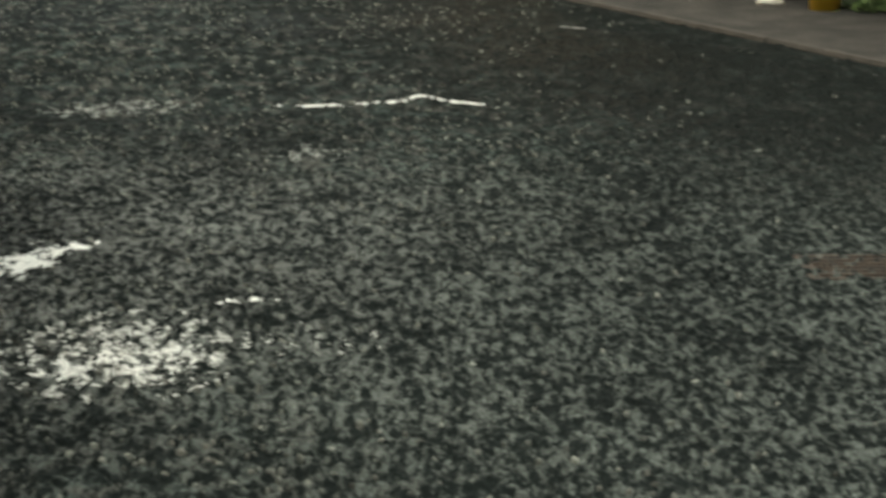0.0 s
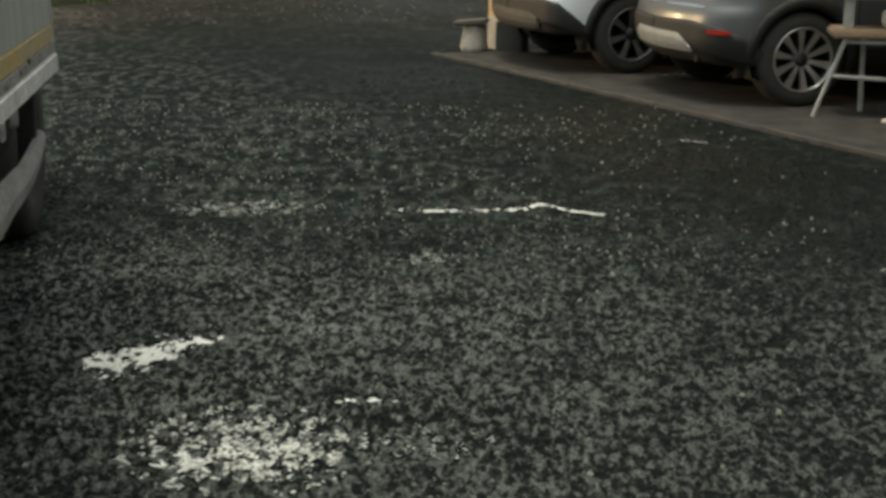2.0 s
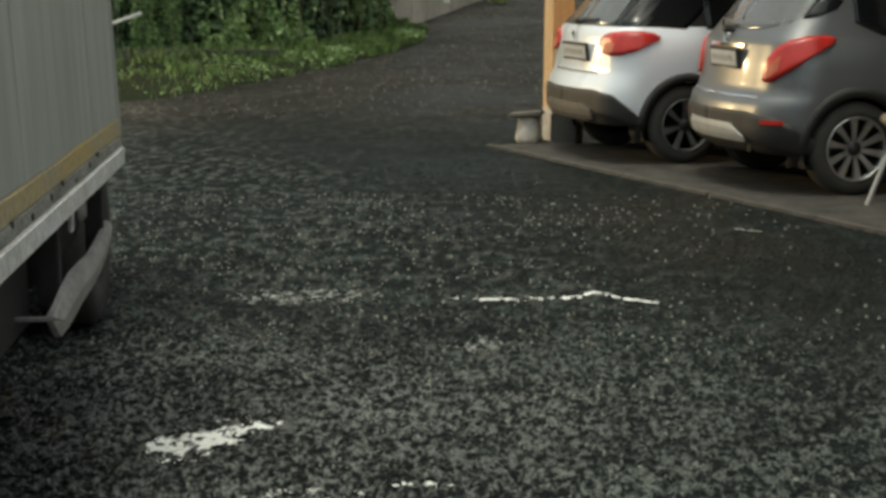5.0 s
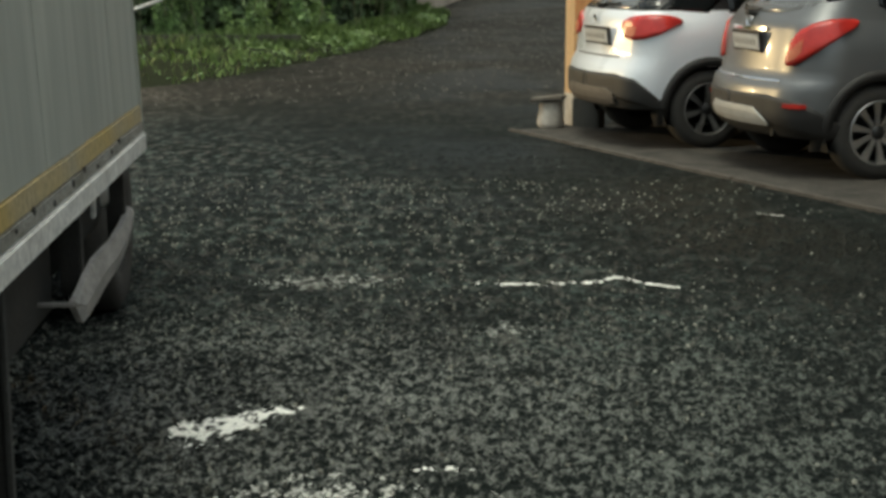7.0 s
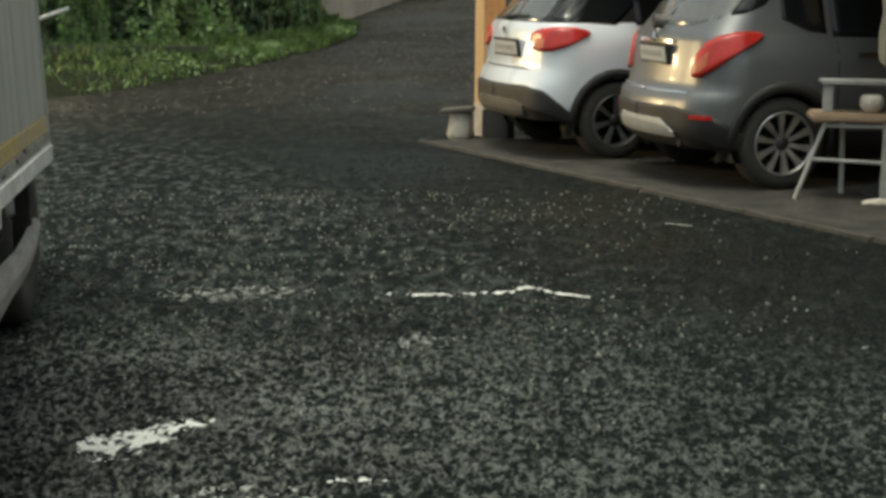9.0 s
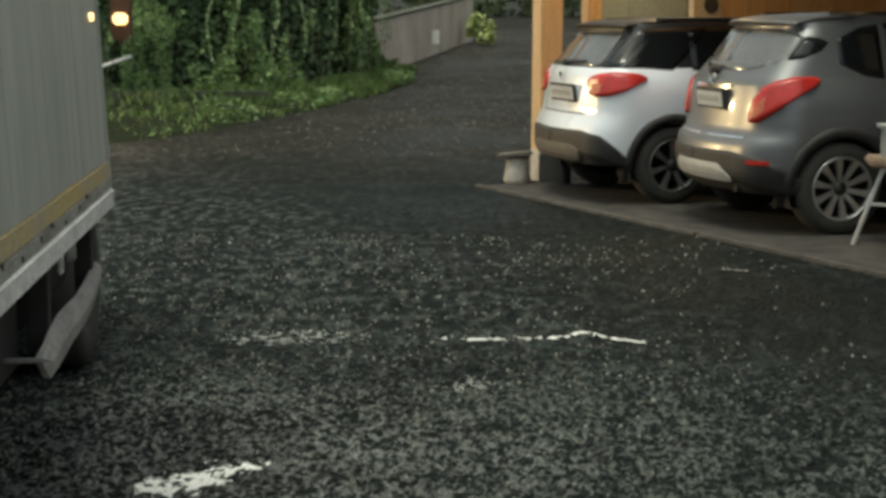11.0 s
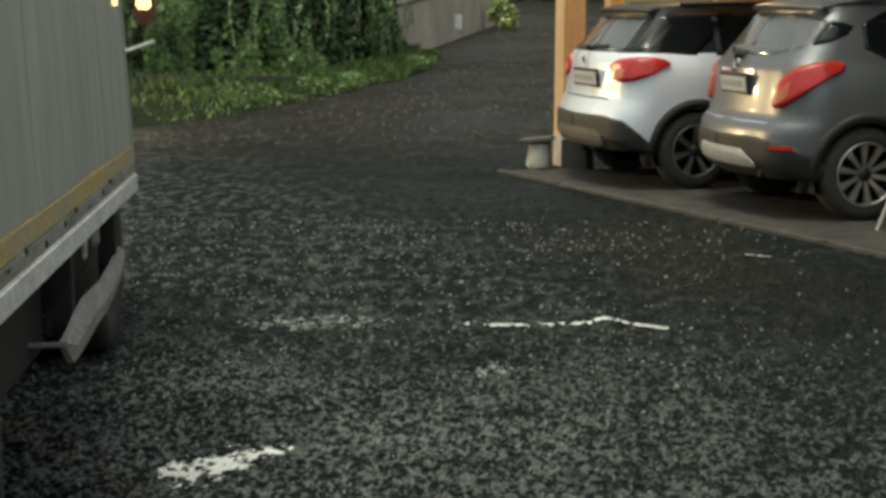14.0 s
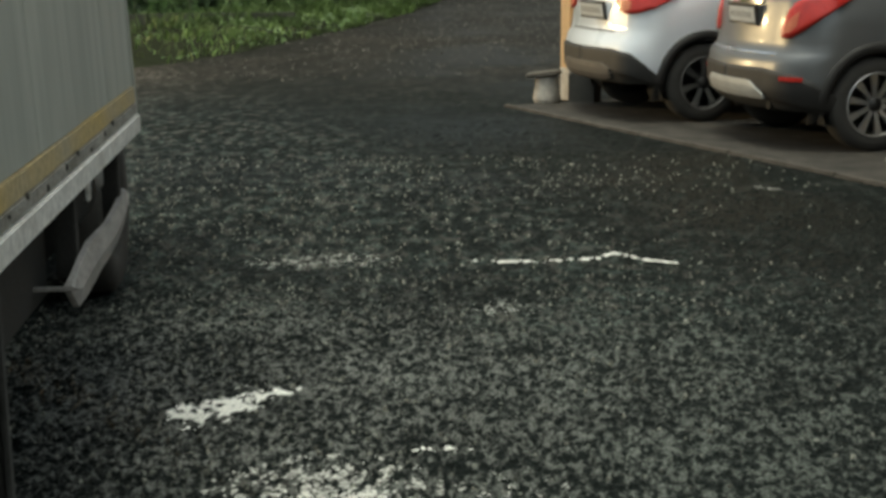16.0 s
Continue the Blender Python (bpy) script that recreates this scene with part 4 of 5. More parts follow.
def build_bank():
    grid = []
    for i in range(81):
        a, c = along(VERGE, i / 80), along(HEDGE, i / 80)
        row = []
        for j in range(13):
            p = a.lerp(c, j / 12 * 1.15)
            row.append((p.x, p.y, bank_z(p, j / 12) if j else ground_z(p.x, p.y) - 0.03))
        grid.append(row)
    tagged(link_mesh("verge", sheet(grid), SOIL, smooth=True), "low soil bank overgrown with weeds", "bank", kind="structure")
    rng = random.Random(4)
    verts, faces = [], []
    for _ in range(42000):
        s, k = 0.1 + 0.9 * rng.random(), rng.random() ** 0.8
        p = along(VERGE, s).lerp(along(HEDGE, s), k)
        thick = noise.noise((p.x * 1.1, p.y * 1.1, 0.0)) + noise.noise((p.x * 4, p.y * 4, 5.0)) * 0.6
        if thick < rng.uniform(-0.5, 0.45) - 0.5 * (s > 0.62) * (k > 0.3) or rng.random() > 0.34 + 2.2 * (s - 0.40):
            continue
        h = rng.uniform(0.04, 0.15) * (1.0 + 0.8 * max(thick, 0)) * (1.4 if k > 0.6 else 0.8)
        z = bank_z(p, k) - 0.01
        a, lean = rng.random() * math.tau, rng.uniform(0.2, 0.9) * h
        w = rng.uniform(0.006, 0.018)
        dx, dy = math.cos(a) * w, math.sin(a) * w
        b = rng.random() * math.tau
        n = len(verts)
        verts += [(p.x - dx, p.y - dy, z), (p.x + dx, p.y + dy, z), (p.x + dx * 0.8 + math.cos(b) * lean * 0.4, p.y + dy * 0.8 + math.sin(b) * lean * 0.4, z + h * 0.65), (p.x + math.cos(b) * lean, p.y + math.sin(b) * lean, z + h)]
        faces += [(n, n + 1, n + 2), (n, n + 2, n + 3)]
    me = bpy.data.meshes.new("grass")
    me.from_pydata(verts, [], faces)
    me.materials.append(GRASS)
    tagged(new("grass", me), "short green grass and weeds on the bank", "grass", kind="stuff")


def leaf_mass(name, label, category, places, material, size, seed, kind="stuff"):
    """Many small folded leaves. places: (point, outward) pairs."""
    rng = random.Random(seed)
    verts, faces = [], []
    for p, out in places:
        d = (out + Vector((rng.uniform(-0.8, 0.8), rng.uniform(-0.8, 0.8), rng.uniform(-0.3, 0.9)))).normalized()
        t = d.cross(Vector((rng.uniform(-1, 1), rng.uniform(-1, 1), rng.uniform(-1, 1)))).normalized()
        b = d.cross(t)
        w = size * rng.uniform(0.5, 1.25)
        n = len(verts)
        verts += [p - t * w, p + b * w * 0.55 - t * w * 0.2 + d * w * 0.15, p + t * w, p - b * w * 0.55 - t * w * 0.2 + d * w * 0.15]
        faces += [(n, n + 1, n + 2), (n, n + 2, n + 3)]
    me = bpy.data.meshes.new(name)
    me.from_pydata([tuple(v) for v in verts], [], faces)
    me.materials.append(material)
    ob = new(name, me)
    tagged(ob, label, category, kind=kind)
    return ob


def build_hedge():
    # Added backing sheet: closes the hedge and gives its gaps a shaded colour.
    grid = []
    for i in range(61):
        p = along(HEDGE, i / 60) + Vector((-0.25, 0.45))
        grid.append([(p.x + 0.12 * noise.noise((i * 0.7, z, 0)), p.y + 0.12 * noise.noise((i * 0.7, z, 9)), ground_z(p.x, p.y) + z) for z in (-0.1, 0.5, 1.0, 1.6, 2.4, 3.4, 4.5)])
    tagged(link_mesh("hedge_backing", sheet(grid), DARK_LEAF, smooth=True), "dark backing sheet added behind the ivy for its shaded gaps", "bank", kind="structure")
    rng = random.Random(8)
    places = []
    while len(places) < 36000:
        s = 0.25 + 0.75 * rng.random()
        z = rng.uniform(-0.02, 2.3) if rng.random() < 0.85 else rng.uniform(2.3, 4.4)
        p = along(HEDGE, s)
        q = along(HEDGE, min(s + 0.01, 1)) - along(HEDGE, max(s - 0.01, 0))
        out = Vector((q.y, -q.x, 0)).normalized()
        run = s * 19.0 + 0.10 * math.sin(z * 3.0)
        column = noise.noise((run * 1.0, z * 0.45, 2.0)) + 0.7 * noise.noise((run * 2.6, z * 1.5, 7.0))
        if column < rng.uniform(-0.12, 0.42):
            continue
        depth = 0.30 * max(column, 0) + 0.15 * rng.random()
        places.append((Vector((p.x, p.y, ground_z(p.x, p.y) + 0.1 + z)) + out * (depth - 0.1), out))
    leaf_mass("ivy_hedge", "green ivy hanging in columns over the bank", "hedge", places, LEAF, 0.06, 3)
    # Inner leaves, their shade put in by the darker leaf material.
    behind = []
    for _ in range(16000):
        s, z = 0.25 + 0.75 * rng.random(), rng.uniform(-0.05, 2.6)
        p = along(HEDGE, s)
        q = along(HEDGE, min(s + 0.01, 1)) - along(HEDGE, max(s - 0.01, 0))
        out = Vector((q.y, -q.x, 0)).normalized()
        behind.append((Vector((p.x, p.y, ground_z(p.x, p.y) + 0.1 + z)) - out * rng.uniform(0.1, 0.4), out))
    leaf_mass("hedge_shade_leaves", "leaves deep inside the hedge, shade put into their dark colour", "hedge", behind, SHADE_LEAF, 0.08, 13)
    # pale twigs that hang with the ivy
    bm = bmesh.new()
    for i in range(22):
        s = 0.35 + 0.64 * rng.random()
        p = along(HEDGE, s)
        z0 = ground_z(p.x, p.y) + rng.uniform(0.1, 0.6)
        a = Vector((p.x + 0.22, p.y - 0.30, z0))
        c = a + Vector((rng.uniform(-0.35, 0.35), rng.uniform(-0.1, 0.1), rng.uniform(0.8, 2.0)))
        tube(a, c, 0.006, 5, bm, 0.003)
    tagged(link_mesh("ivy_stems", bm, TWIG), "thin pale hanging ivy stems", "stems", kind="stuff")
    # Bead-like highlights down the ivy, put in as strands of paler leaves.
    strands = []
    for i in range(16):
        s0, z, lean = 0.52 + 0.46 * (i + rng.random()) / 16, rng.uniform(1.6, 2.4), rng.uniform(-0.006, 0.006)
        while z > rng.uniform(0.15, 0.7):
            s1 = min(max(s0 + 0.004 * math.sin(z * 4 + i) + lean * (2.2 - z), 0.3), 0.985)
            p = along(HEDGE, s1)
            q = along(HEDGE, s1 + 0.01) - along(HEDGE, s1 - 0.01)
            out = Vector((q.y, -q.x, 0)).normalized()
            strands.append((Vector((p.x, p.y, ground_z(p.x, p.y) + 0.1 + z)) + out * (0.32 + rng.uniform(-0.03, 0.03)), out))
            z -= rng.uniform(0.015, 0.05)
    leaf_mass("ivy_strands", "ivy strands hanging before the hedge, highlights put into their pale leaves", "ivy", strands, PALE_LEAF, 0.034, 17)
    places = []
    for _ in range(9000):
        x, z = rng.uniform(-4, 14), rng.uniform(0, 4.5)
        if noise.noise((x * 0.9, z * 0.9, 4)) > rng.uniform(-0.6, 0.5):
            places.append((Vector((x, 56 + rng.uniform(-0.8, 0.8), ground_z(x, 56) + z)), Vector((0, -1, 0))))
    leaf_mass("far_shrubs", "dark shrubs at the end of the lane", "shrubs", places, DARK_LEAF, 0.22, 5)
    places = []
    clumps = [(Vector((rng.uniform(-0.26, 0.26), rng.uniform(-0.2, 0.2), rng.uniform(0.12, 0.72))), rng.uniform(0.10, 0.22)) for _ in range(13)]
    for _ in range(900):
        d = Vector((rng.gauss(0, 1), rng.gauss(0, 1), rng.gauss(0, 1))).normalized()
        c, r = rng.choice(clumps)
        p = c + d * r * rng.uniform(0.3, 1.15)
        places.append((Vector((-0.20 + p.x, 38.4 + p.y, ground_z(0, 38.4) + max(0.03, p.z))), d))
    leaf_mass("bush", "small yellow-green bush at the end of the wall", "bush", places, STRAW_LEAF, 0.07, 6, kind="")


def build_wall():
    a, d = Vector((-2.2, 28.6)), Vector((0.147, 1.0)).normalized()
    wall = thing("retaining_wall", "weathered grey concrete retaining wall beside the climbing lane", "wall", kind="structure")
    n = 5
    for i in range(n):
        p, q = a + d * (i * 2.42), a + d * (i * 2.42 + 2.40)
        bm = bmesh.new()
        side = Vector((-d.y, d.x)) * 0.25
        vs = []
        for w, z in ((p, 1.56 + 0.055 * i * 2.4), (q, 1.56 + 0.055 * (i + 1) * 2.4)):
            low = ground_z(w.x, w.y) - 0.2
            vs.append([bm.verts.new((c.x, c.y, h)) for c, h in ((w, low), (w, z), (w + side, z), (w + side, low))])
        for k in range(4):
            bm.faces.new((vs[0][k], vs[0][(k + 1) % 4], vs[1][(k + 1) % 4], vs[1][k]))
        bm.faces.new(vs[0])
        bm.faces.new(vs[1])
        bmesh.ops.bevel(bm, geom=bm.edges[:], offset=0.012, segments=1, affect="EDGES")
        part("wall_section", bm, CONCRETE, wall)
        # Added dark cap, coloured to hold down the sky light on the wall's top.
        cap = bmesh.new()
        vs = []
        for w, z in ((p, 1.565 + 0.055 * i * 2.4), (q, 1.565 + 0.055 * (i + 1) * 2.4)):
            e = Vector((d.y, -d.x)) * 0.02
            vs.append([cap.verts.new((c.x, c.y, h)) for c, h in ((w + e, z), (w + e, z + 0.05), (w + side - e, z + 0.05), (w + side - e, z))])
        for k in range(4):
            cap.faces.new((vs[0][k], vs[0][(k + 1) % 4], vs[1][(k + 1) % 4], vs[1][k]))
        cap.faces.new(vs[0])
        cap.faces.new(vs[1])
        part("dark_top_cap", cap, DARKENED_CONCRETE, wall, "dark cap added against sky brightness on the wall's top")
    sign = thing("notice_board", "small blank white notice board on the wall", "sign", pose(-1.30, 34.6, 1.06))
    part("panel", box(-0.14, 0.14, -0.02, 0.02, 0.0, 0.32, 0.006), MARKING, sign)
    part("bracket", box(-0.02, 0.02, 0.022, 0.05, 0.02, 0.3, 0.004), CHASSIS, sign)
    part("bracket", box(-0.16, 0.02, 0.052, 0.08, 0.12, 0.2, 0.004), CHASSIS, sign)
    edging = thing("stone_edging", "low dark concrete edging under the ivy", "kerb", kind="structure")
    for i in range(9):
        p = Vector((-7.2 + i * 0.45, 22.4 + i * 0.02))
        part("edging_block", box(-0.22, 0.22, -0.07, 0.07, -0.1, 0.14, 0.012, m=Matrix.Translation((p.x, p.y, ground_z(p.x, p.y) + 0.12)) @ pose(0, 0, 0, 0, 0, 3)), DARKENED_CONCRETE, edging)


build_bank()
build_hedge()
build_wall()


def build_litter():
    rng = random.Random(31)
    places = []
    while len(places) < 2200:
        s, k = 0.1 + 0.9 * rng.random(), rng.random()
        p = along(VERGE, s).lerp(along(HEDGE, s), k)
        if noise.noise((p.x * 1.3, p.y * 1.3, 8.0)) > rng.uniform(-0.2, 0.4) and rng.random() < 0.22 + 2 * (s - 0.4):
            places.append((Vector((p.x, p.y, bank_z(p, k) + rng.uniform(0.0, 0.10))), Vector((0.2, -0.5, 1))))
    leaf_mass("ground_cover", "low leafy weeds spreading over the bank", "weeds", places, LEAF, 0.032, 32)
    places = []
    while len(places) < 7000:
        y = 14.5 + 31 * rng.random() ** 0.8
        x = lerp([(b, a) for a, b in VERGE], y) + rng.random() * 5.5
        if noise.noise((x * 0.8, y * 0.3, 1.0)) < rng.uniform(-2.0, 0.5) or y < 15.5 and x > -0.2:
            continue
        places.append((Vector((x, y, ground_z(x, y) + 0.02)), Vector((rng.uniform(-1, 1), -1.0, rng.uniform(0, 2)))))
    leaf_mass("leaf_litter", "brown leaf litter strewn over the lane", "leaf litter", places, LITTER, 0.021, 33)


build_litter()


# ---- worn paint on the yard ----
def flecks(name, label, shape, count, seed, size=(0.004, 0.010), paint=MARKING):
    """Scattered remains of paint: small uneven flakes where shape(x, y) is dense. shape gives points and a density."""
    rng = random.Random(seed)
    verts, faces = [], []
    for _ in range(count):
        x, y, keep = shape(rng)
        y -= 0.009 * y
        grain = noise.noise((x * 22, y * 14, seed)) + 0.8 * noise.noise((x * 75, y * 60, seed))
        if grain < 0.42 - 1.15 * keep:
            continue
        r = rng.uniform(*size)
        k = rng.randint(5, 7)
        a0, sq = rng.random() * math.tau, rng.uniform(0.6, 1.0)
        n = len(verts)
        z = 0.012 + rng.random() * 0.006
        for i in range(k):
            a, rr = a0 + i * math.tau / k, r * rng.uniform(0.7, 1.2)
            verts.append((x + rr * math.cos(a), y + rr * sq * math.sin(a), z))
        faces.append(tuple(range(n, n + k)))
    me = bpy.data.meshes.new(name)
    me.from_pydata(verts, [], faces)
    me.materials.append(paint)
    tagged(new(name, me), label, "road marking", kind="stuff")


def blob(cx, cy, rx, ry, turn=0.0, power=1.0):
    c, s = math.cos(radians(turn)), math.sin(radians(turn))

    def pick(rng):
        r, a = math.sqrt(rng.random()), rng.random() * math.tau
        u, v = r * math.cos(a), r * math.sin(a)
        return cx + c * u * rx - s * v * ry, cy + s * u * rx + c * v * ry, power * (1 - r ** 2)
    return pick


def streak(points, width, power=1.0):
    def pick(rng):
        s, v = rng.random(), rng.gauss(0, 0.5)
        p = along(points, s)
        taper = lerp([(i / (len(width) - 1), w) for i, w in enumerate(width)], s)
        return p.x, p.y + v * taper, power * math.exp(-v * v * 1.6)
    return pick


flecks("paint_patch", "dense worn white paint patch on the asphalt", streak([(-1.20, 4.83), (-1.05, 4.82), (-0.9, 4.98), (-0.77, 5.09)], (0.05, 0.16, 0.15, 0.09, 0.03), 0.5), 11000, 1, (0.003, 0.009))
flecks("paint_patch", "broken white paint scattered over the asphalt", blob(-0.56, 4.06, 0.36, 0.36, 20, 0.36), 9500, 2, (0.003, 0.008), DULL_MARKING)
flecks("paint_patch", "broken white paint scattered over the asphalt", blob(-0.55, 3.98, 0.26, 0.15, 10, 0.34), 5000, 12, (0.003, 0.007))
flecks("paint_patch", "few white paint crumbs on the asphalt", streak([(-0.33, 4.44), (-0.12, 4.50)], (0.03, 0.03), 0.35), 400, 3)
flecks("paint_patch", "few white paint crumbs on the asphalt", blob(0.0, 4.12, 0.18, 0.16, 0, 0.12), 900, 4, (0.003, 0.006), DULL_MARKING)
flecks("paint_line", "thin cracked white line on the asphalt", streak([(-0.22, 7.25), (-0.09, 7.23), (0.2, 7.25), (0.41, 7.31), (0.49, 7.44), (0.62, 7.29), (0.79, 7.19)], (0.032, 0.032), 0.42), 5200, 5, (0.004, 0.009))
flecks("paint_patch", "faint worn paint on the asphalt", blob(-0.98, 7.25, 0.40, 0.2, 8, 0.30), 6500, 6, (0.003, 0.007), FAINT_MARKING)
flecks("paint_patch", "faint worn paint on the asphalt", blob(-0.05, 6.3, 0.16, 0.16, -30, 0.3), 1700, 7, (0.003, 0.006), FAINT_MARKING)
flecks("paint_crumbs", "stray pale crumbs scattered over the yard", lambda rng: (rng.uniform(-3, 3), rng.uniform(8, 18), 0.1), 300, 9, (0.005, 0.010), DULL_MARKING)
flecks("paint_patch", "short pale chip of paint on the asphalt", streak([(1.51, 9.45), (1.67, 9.36)], (0.03, 0.02), 0.5), 260, 15, (0.004, 0.008), DULL_MARKING)


def build_chippings(material, n, seed, pale, label):
    """Coarse chippings proud of the binder, over the near stretch of the yard; the pale ones lie where the surface is worn."""
    rng = np.random.default_rng(seed)
    x = rng.uniform(-3.0, 3.4, n)
    y = 2.8 + (rng.random(n) ** 1.5) * 8.0
    into = (x - EDGE_A.x) * EDGE_N.x + (y - EDGE_A.y) * EDGE_N.y
    clump = np.sin(x * 3.1 + 1.3 * np.sin(y * 2.3)) * np.sin(y * 2.7 + 1.7 * np.sin(x * 1.9)) + 0.6 * np.sin(x * 9 + y * 4) * np.sin(y * 7 - x * 3)
    keep = (into < -0.26) & (clump + rng.uniform(-1.6, 1.2, n) > -0.35)
    worn = 1 / (1 + np.exp((x - 0.15 * (y - 4) - 0.1 + 0.5 * np.sin(y * 1.7)) * 2.6))
    keep &= rng.random(n) < (0.05 + 0.95 * worn if pale else 1.0 - 0.45 * worn)
    x, y = x[keep], y[keep]
    n = len(x)
    r = rng.uniform(0.005, 0.010, n) * rng.uniform(0.75, 1.3, n)
    h = 0.013 + r * rng.uniform(0.6, 1.2, n)
    k = 5
    turn = rng.uniform(0, math.tau, n)[:, None] + np.arange(k)[None, :] * math.tau / k
    wob = rng.uniform(0.7, 1.3, (n, k))
    long = rng.uniform(0.7, 1.35, n)[:, None]
    low = np.stack([x[:, None] + r[:, None] * wob * long * np.cos(turn), y[:, None] + r[:, None] * wob * np.sin(turn), np.full((n, k), -0.002)], 2)
    mid = np.stack([x[:, None] + 0.72 * r[:, None] * wob * long * np.cos(turn), y[:, None] + 0.72 * r[:, None] * wob * np.sin(turn), h[:, None] * rng.uniform(0.55, 1.0, (n, k))], 2)
    top = np.stack([x + r * rng.uniform(-0.2, 0.2, n), y + r * rng.uniform(-0.2, 0.2, n), h], 1)[:, None, :]
    verts = np.concatenate([low, mid, top], 1).reshape(-1, 3)
    base = (np.arange(n) * (2 * k + 1))[:, None]
    i = np.arange(k)
    j = (i + 1) % k
    quads = np.stack([base + i, base + j, base + k + j, base + k + i], 2).reshape(-1, 4)
    tris = np.stack([base + k + i, base + k + j, np.broadcast_to(base + 2 * k, (n, k))], 2).reshape(-1, 3)
    me = bpy.data.meshes.new("chippings")
    me.from_pydata(verts.tolist(), [], quads.tolist() + tris.tolist())
    me.materials.append(material)
    tagged(new("chippings", me), label, "gravel", kind="stuff")


build_chippings(PALE_CHIP, 16000, 12, True, "pale loose chippings where the asphalt is worn")


# ---- things by the carport ----
def build_small_things():
    f = edge_frame()
    block = thing("concrete_block", "dark concrete block at the foot of the post", "block", pose(0.66, 14.40, 0.0, 0, 0, -24))
    part("body", box(-0.14, 0.14, -0.09, 0.09, 0.0, 0.30, 0.012), BLOCK, block)
    sack = thing("sack", "slumped white woven sack leaning beside the post", "sack", pose(0.29, 14.36, 0.0, 0, 0, -10))
    bm = bmesh.new()
    rows = []
    for i in range(13):
        z = 0.27 * i / 12
        r = 0.132 * (1 - 0.25 * (i / 12) ** 2) * (0.8 + 0.2 * min(i / 2, 1))
        ring = []
        for k in range(20):
            a = k * math.tau / 20
            rr = r * (1 + 0.12 * noise.noise((math.cos(a) * 2, math.sin(a) * 2, z * 9)))
            ring.append(bm.verts.new((rr * math.cos(a), 0.8 * rr * math.sin(a), z)))
        rows.append(ring)
    for a, c in zip(rows, rows[1:]):
        for k in range(20):
            bm.faces.new((a[k], a[(k + 1) % 20], c[(k + 1) % 20], c[k]))
    bm.faces.new(rows[0][::-1])
    bm.faces.new(rows[-1])
    part("bag", bm, SACK, sack, smooth=True)
    slab = thing("stone_slab", "flat brown stone slab lying on the sack", "stone", pose(0.26, 14.36, 0.272, 0, -6, -12))
    part("body", box(-0.16, 0.17, -0.12, 0.12, 0.0, 0.045, 0.015), SLAB_STONE, slab)

    stool = thing("garden_stand", "white metal stand with a thick weathered wooden seat", "stand", pose(2.60, 10.42, 0.02, 0, 0, -8))
    part("seat", box(0.10, 0.78, -0.03, 0.36, 0.555, 0.62, 0.018), SEAT_WOOD, stool, "thick weathered wooden seat")
    part("leg", tube((0.01, 0.0, 0.0), (0.20, 0.02, 0.556), 0.017, 10), WHITE_METAL, stool)
    part("leg", box(0.60, 0.665, -0.02, 0.03, 0.0, 0.556, 0.008), WHITE_METAL, stool)
    part("leg", tube((0.38, 0.36, 0.0), (0.36, 0.32, 0.556), 0.02, 10), WHITE_METAL, stool)
    part("leg", tube((0.70, 0.36, 0.0), (0.66, 0.32, 0.556), 0.02, 10), WHITE_METAL, stool)
    part("rung", tube((0.11, 0.01, 0.29), (0.63, 0.005, 0.27), 0.015, 10), WHITE_METAL, stool)
    part("apron", tube((0.19, 0.02, 0.53), (0.63, 0.01, 0.525), 0.014, 10), WHITE_METAL, stool)
    rack = thing("plant_rack", "small white wooden rack standing on the garden stand", "rack", pose(2.65, 10.42, 0.641, 0, 0, -8))
    part("upright", box(0.13, 0.20, 0.05, 0.09, 0.0, 0.20, 0.006), WHITE_METAL, rack)
    part("upright", box(0.66, 0.72, 0.05, 0.09, 0.0, 0.20, 0.006), WHITE_METAL, rack)
    part("top_plank", box(0.12, 0.76, 0.02, 0.30, 0.20, 0.228, 0.006), WHITE_METAL, rack)
    pot = thing("flower_pot", "pale speckled pot on the rack's lower board", "pot", pose(2.65 + 0.48, 10.42 + 0.02, 0.641))
    part("bowl", lathe([(0.001, 0.0), (0.05, 0.0), (0.085, 0.05), (0.08, 0.11), (0.065, 0.13), (0.055, 0.12), (0.06, 0.08)], 20, "z"), SACK, pot, smooth=True)
    shade = thing("folded_parasol", "folded beige canvas parasol standing behind the garden stand", "parasol", pose(3.36, 10.72, 0.02))
    part("pole", tube((0, 0, 0), (0, 0, 2.2), 0.02, 12), WHITE_METAL, shade)
    part("base", lathe([(0.001, 0.0), (0.2, 0.0), (0.2, 0.04), (0.06, 0.07), (0.04, 0.2)], 24, "z"), BLOCK, shade)
    bm = bmesh.new()
    rows = []
    for z, r in ((0.95, 0.09), (1.0, 0.10), (1.15, 0.105), (1.3, 0.085), (1.5, 0.11), (1.8, 0.09), (2.1, 0.05), (2.2, 0.025)):
        rows.append([bm.verts.new((r * (1 + 0.18 * math.cos(8 * a)) * math.cos(a), r * (1 + 0.18 * math.cos(8 * a)) * math.sin(a), z + 0.02 * math.cos(8 * a))) for a in [k * math.tau / 48 for k in range(48)]])
    for a, c in zip(rows, rows[1:]):
        for k in range(48):
            bm.faces.new((a[k], a[(k + 1) % 48], c[(k + 1) % 48], c[k]))
    part("canopy", bm, CANVAS, shade, "furled beige canvas", smooth=True)

    bucket = thing("bucket", "yellow plastic bucket standing at the carport edge", "bucket", pose(3.42, 9.91, 0.02))
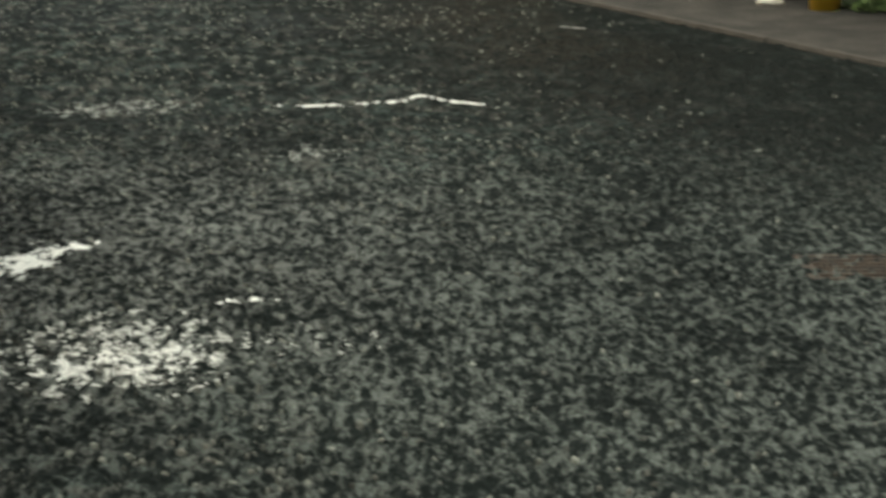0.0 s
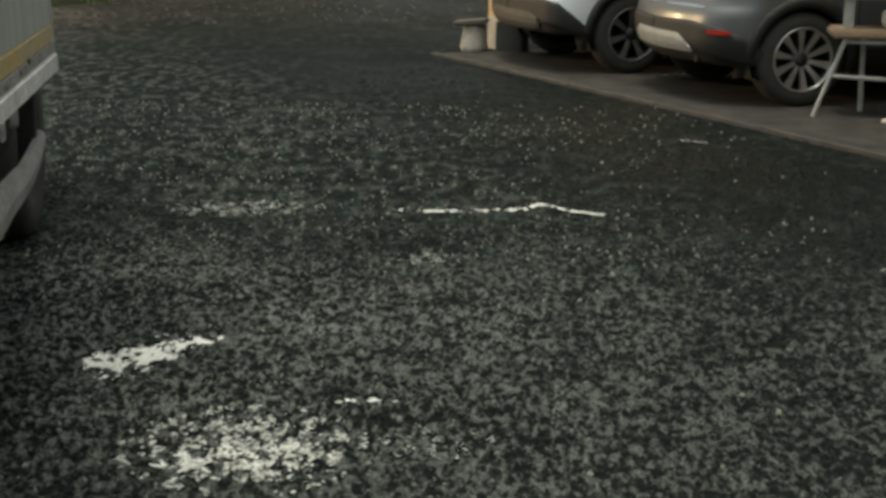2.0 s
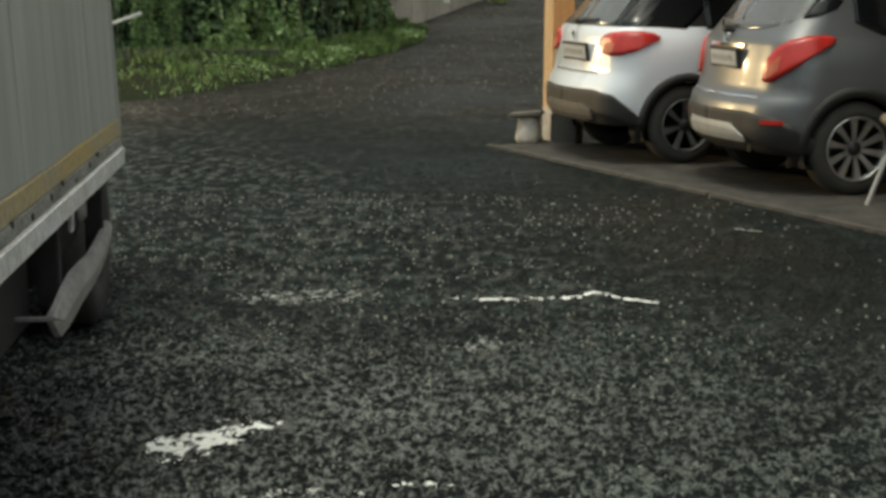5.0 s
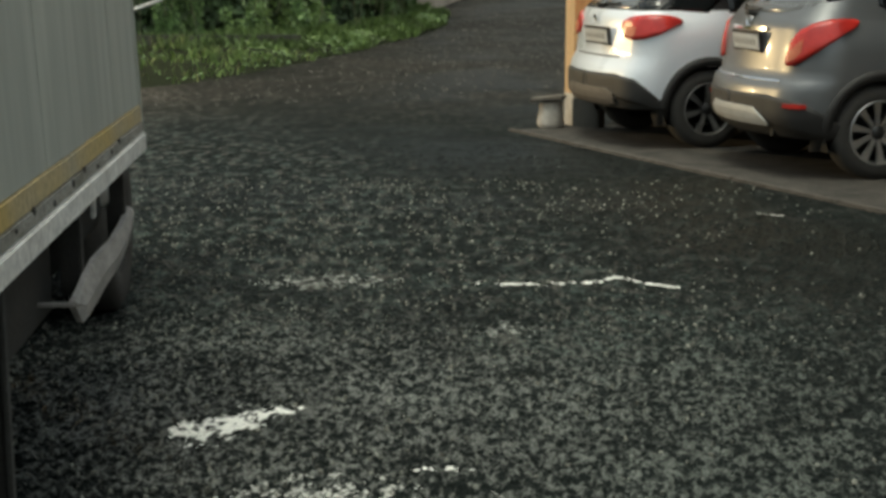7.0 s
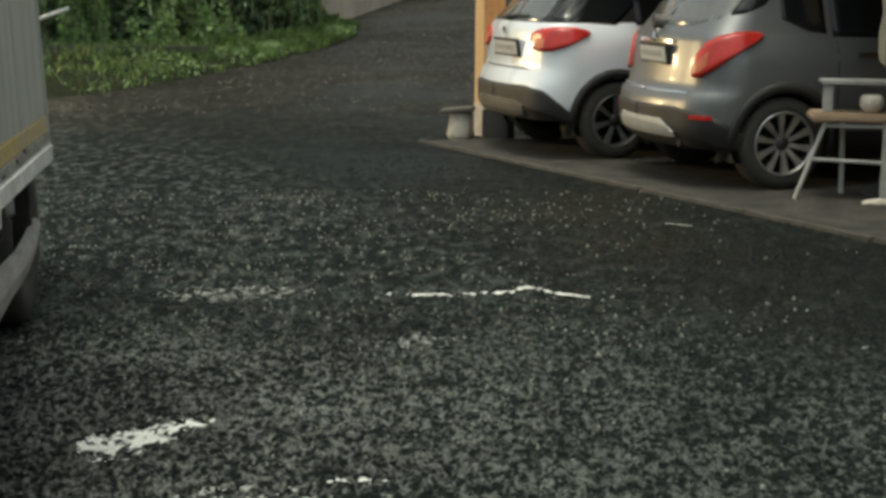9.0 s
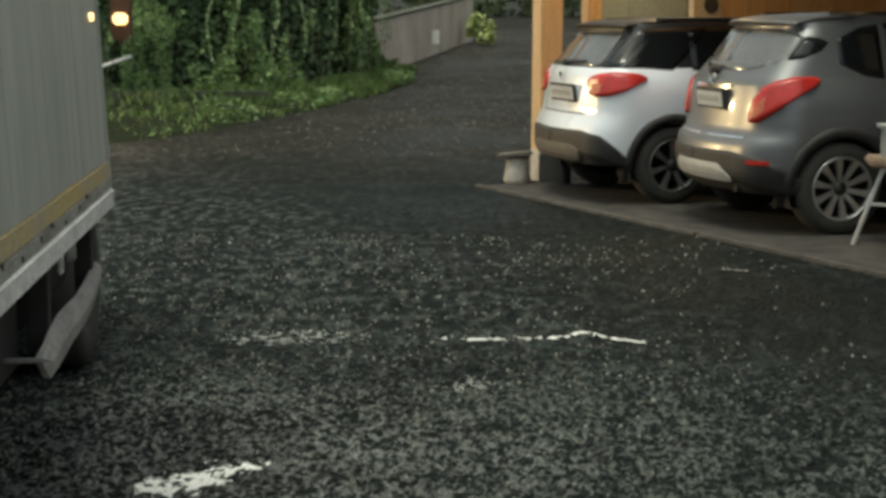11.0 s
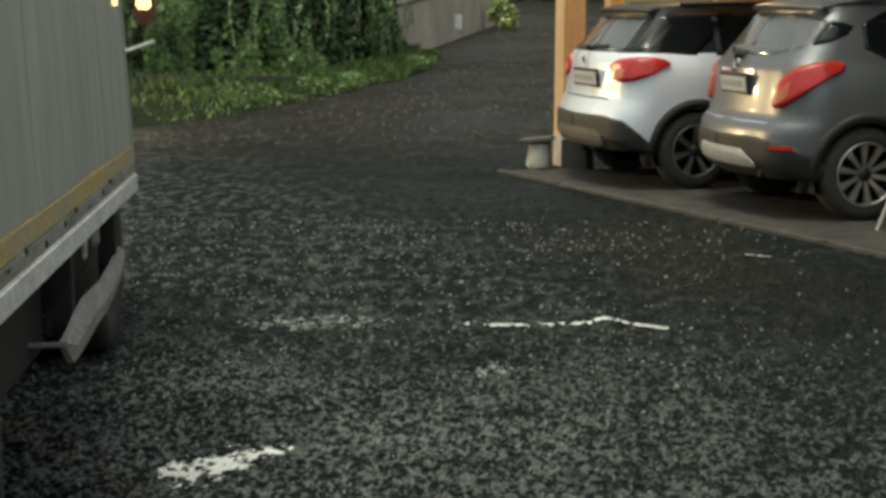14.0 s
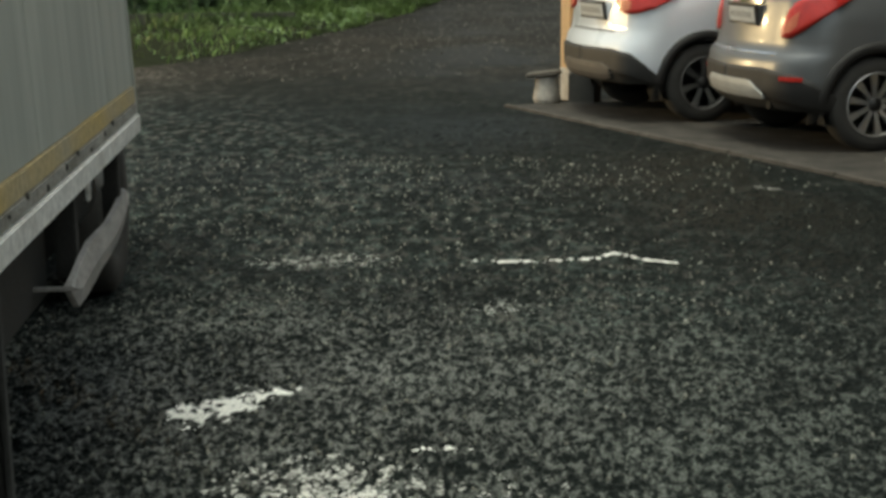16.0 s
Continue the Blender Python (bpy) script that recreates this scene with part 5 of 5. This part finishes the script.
    part("shell", lathe([(0.001, 0.004), (0.095, 0.004), (0.10, 0.0), (0.125, 0.26), (0.135, 0.262), (0.135, 0.27), (0.118, 0.268), (0.095, 0.02), (0.001, 0.02)], 32, "z"), YELLOW, bucket, smooth=True)
    part("handle", tube((-0.13, 0, 0.25), (0.13, 0, 0.25), 0.004, 6), CHROME, bucket)
    rng = random.Random(21)
    places = [(Vector((3.72 + rng.gauss(0, 0.09), 9.85 + rng.gauss(0, 0.09), 0.03 + abs(rng.gauss(0, 0.05)))), Vector((0, -0.4, 1))) for _ in range(260)]
    leaf_mass("weeds", "low green weeds at the carport edge", "weeds", places, GRASS, 0.03, 22)
    stone = thing("stone", "pale flat stone lying on the carport floor", "stone", pose(3.12, 10.15, 0.02))
    bm = bmesh.new()
    bmesh.ops.create_icosphere(bm, subdivisions=3, radius=1.0)
    for v in bm.verts:
        k = 1 + 0.2 * noise.noise(v.co * 1.7)
        v.co = Vector((v.co.x * 0.10 * k, v.co.y * 0.06 * k, max(v.co.z, -0.3) * 0.035 * k + 0.012))
    part("body", bm, SACK, stone, smooth=True)
    cover = thing("drain_cover", "rusty iron drain cover set in the asphalt", "drain cover", pose(1.78, 4.62, 0.0, 0, 0, -4))
    part("frame", box(-0.20, 0.20, -0.13, 0.13, -0.03, 0.008, 0.004), RUST, cover)
    for i in range(6):
        part("bar", box(-0.16, 0.16, -0.105 + i * 0.037, -0.085 + i * 0.037, 0.0085, 0.016, 0.003), RUST, cover)
    # Unseen post, added to carry the warm light from the left.
    post = thing("unseen_lamp_post", "unseen lamp post added as source of the warm light from the left", "street lamp", pose(-20.5, 24.7, ground_z(0, 24.7)))
    part("pole", tube((0, 0, 0), (0, 0, 2.1), 0.05, 14, r2=0.035), CHASSIS, post)
    part("lantern_foot", lathe([(0.04, 2.08), (0.10, 2.14), (0.11, 2.17)], 16, "z"), CHASSIS, post)
    part("lantern_roof", lathe([(0.26, 2.92), (0.20, 2.98), (0.03, 3.08), (0.001, 3.09)], 16, "z"), CHASSIS, post)
    for k in range(4):
        c, d = math.cos(k * math.pi / 2), math.sin(k * math.pi / 2)
        part("lantern_bar", tube((0.11 * c, 0.11 * d, 2.17), (0.24 * c, 0.24 * d, 2.93), 0.008, 6), CHASSIS, post)
    lamp = thing("carport_lamp", "small warm bulb hanging under the carport roof", "lamp", pose(1.75, 14.0, 2.52))
    part("cap", tube((0, 0, 0.03), (0, 0, 0.12), 0.03, 12), PLASTIC, lamp)
    part("cord", tube((0, 0, 0.12), (0, 0, 0.38), 0.005, 6), PLASTIC, lamp)


build_small_things()
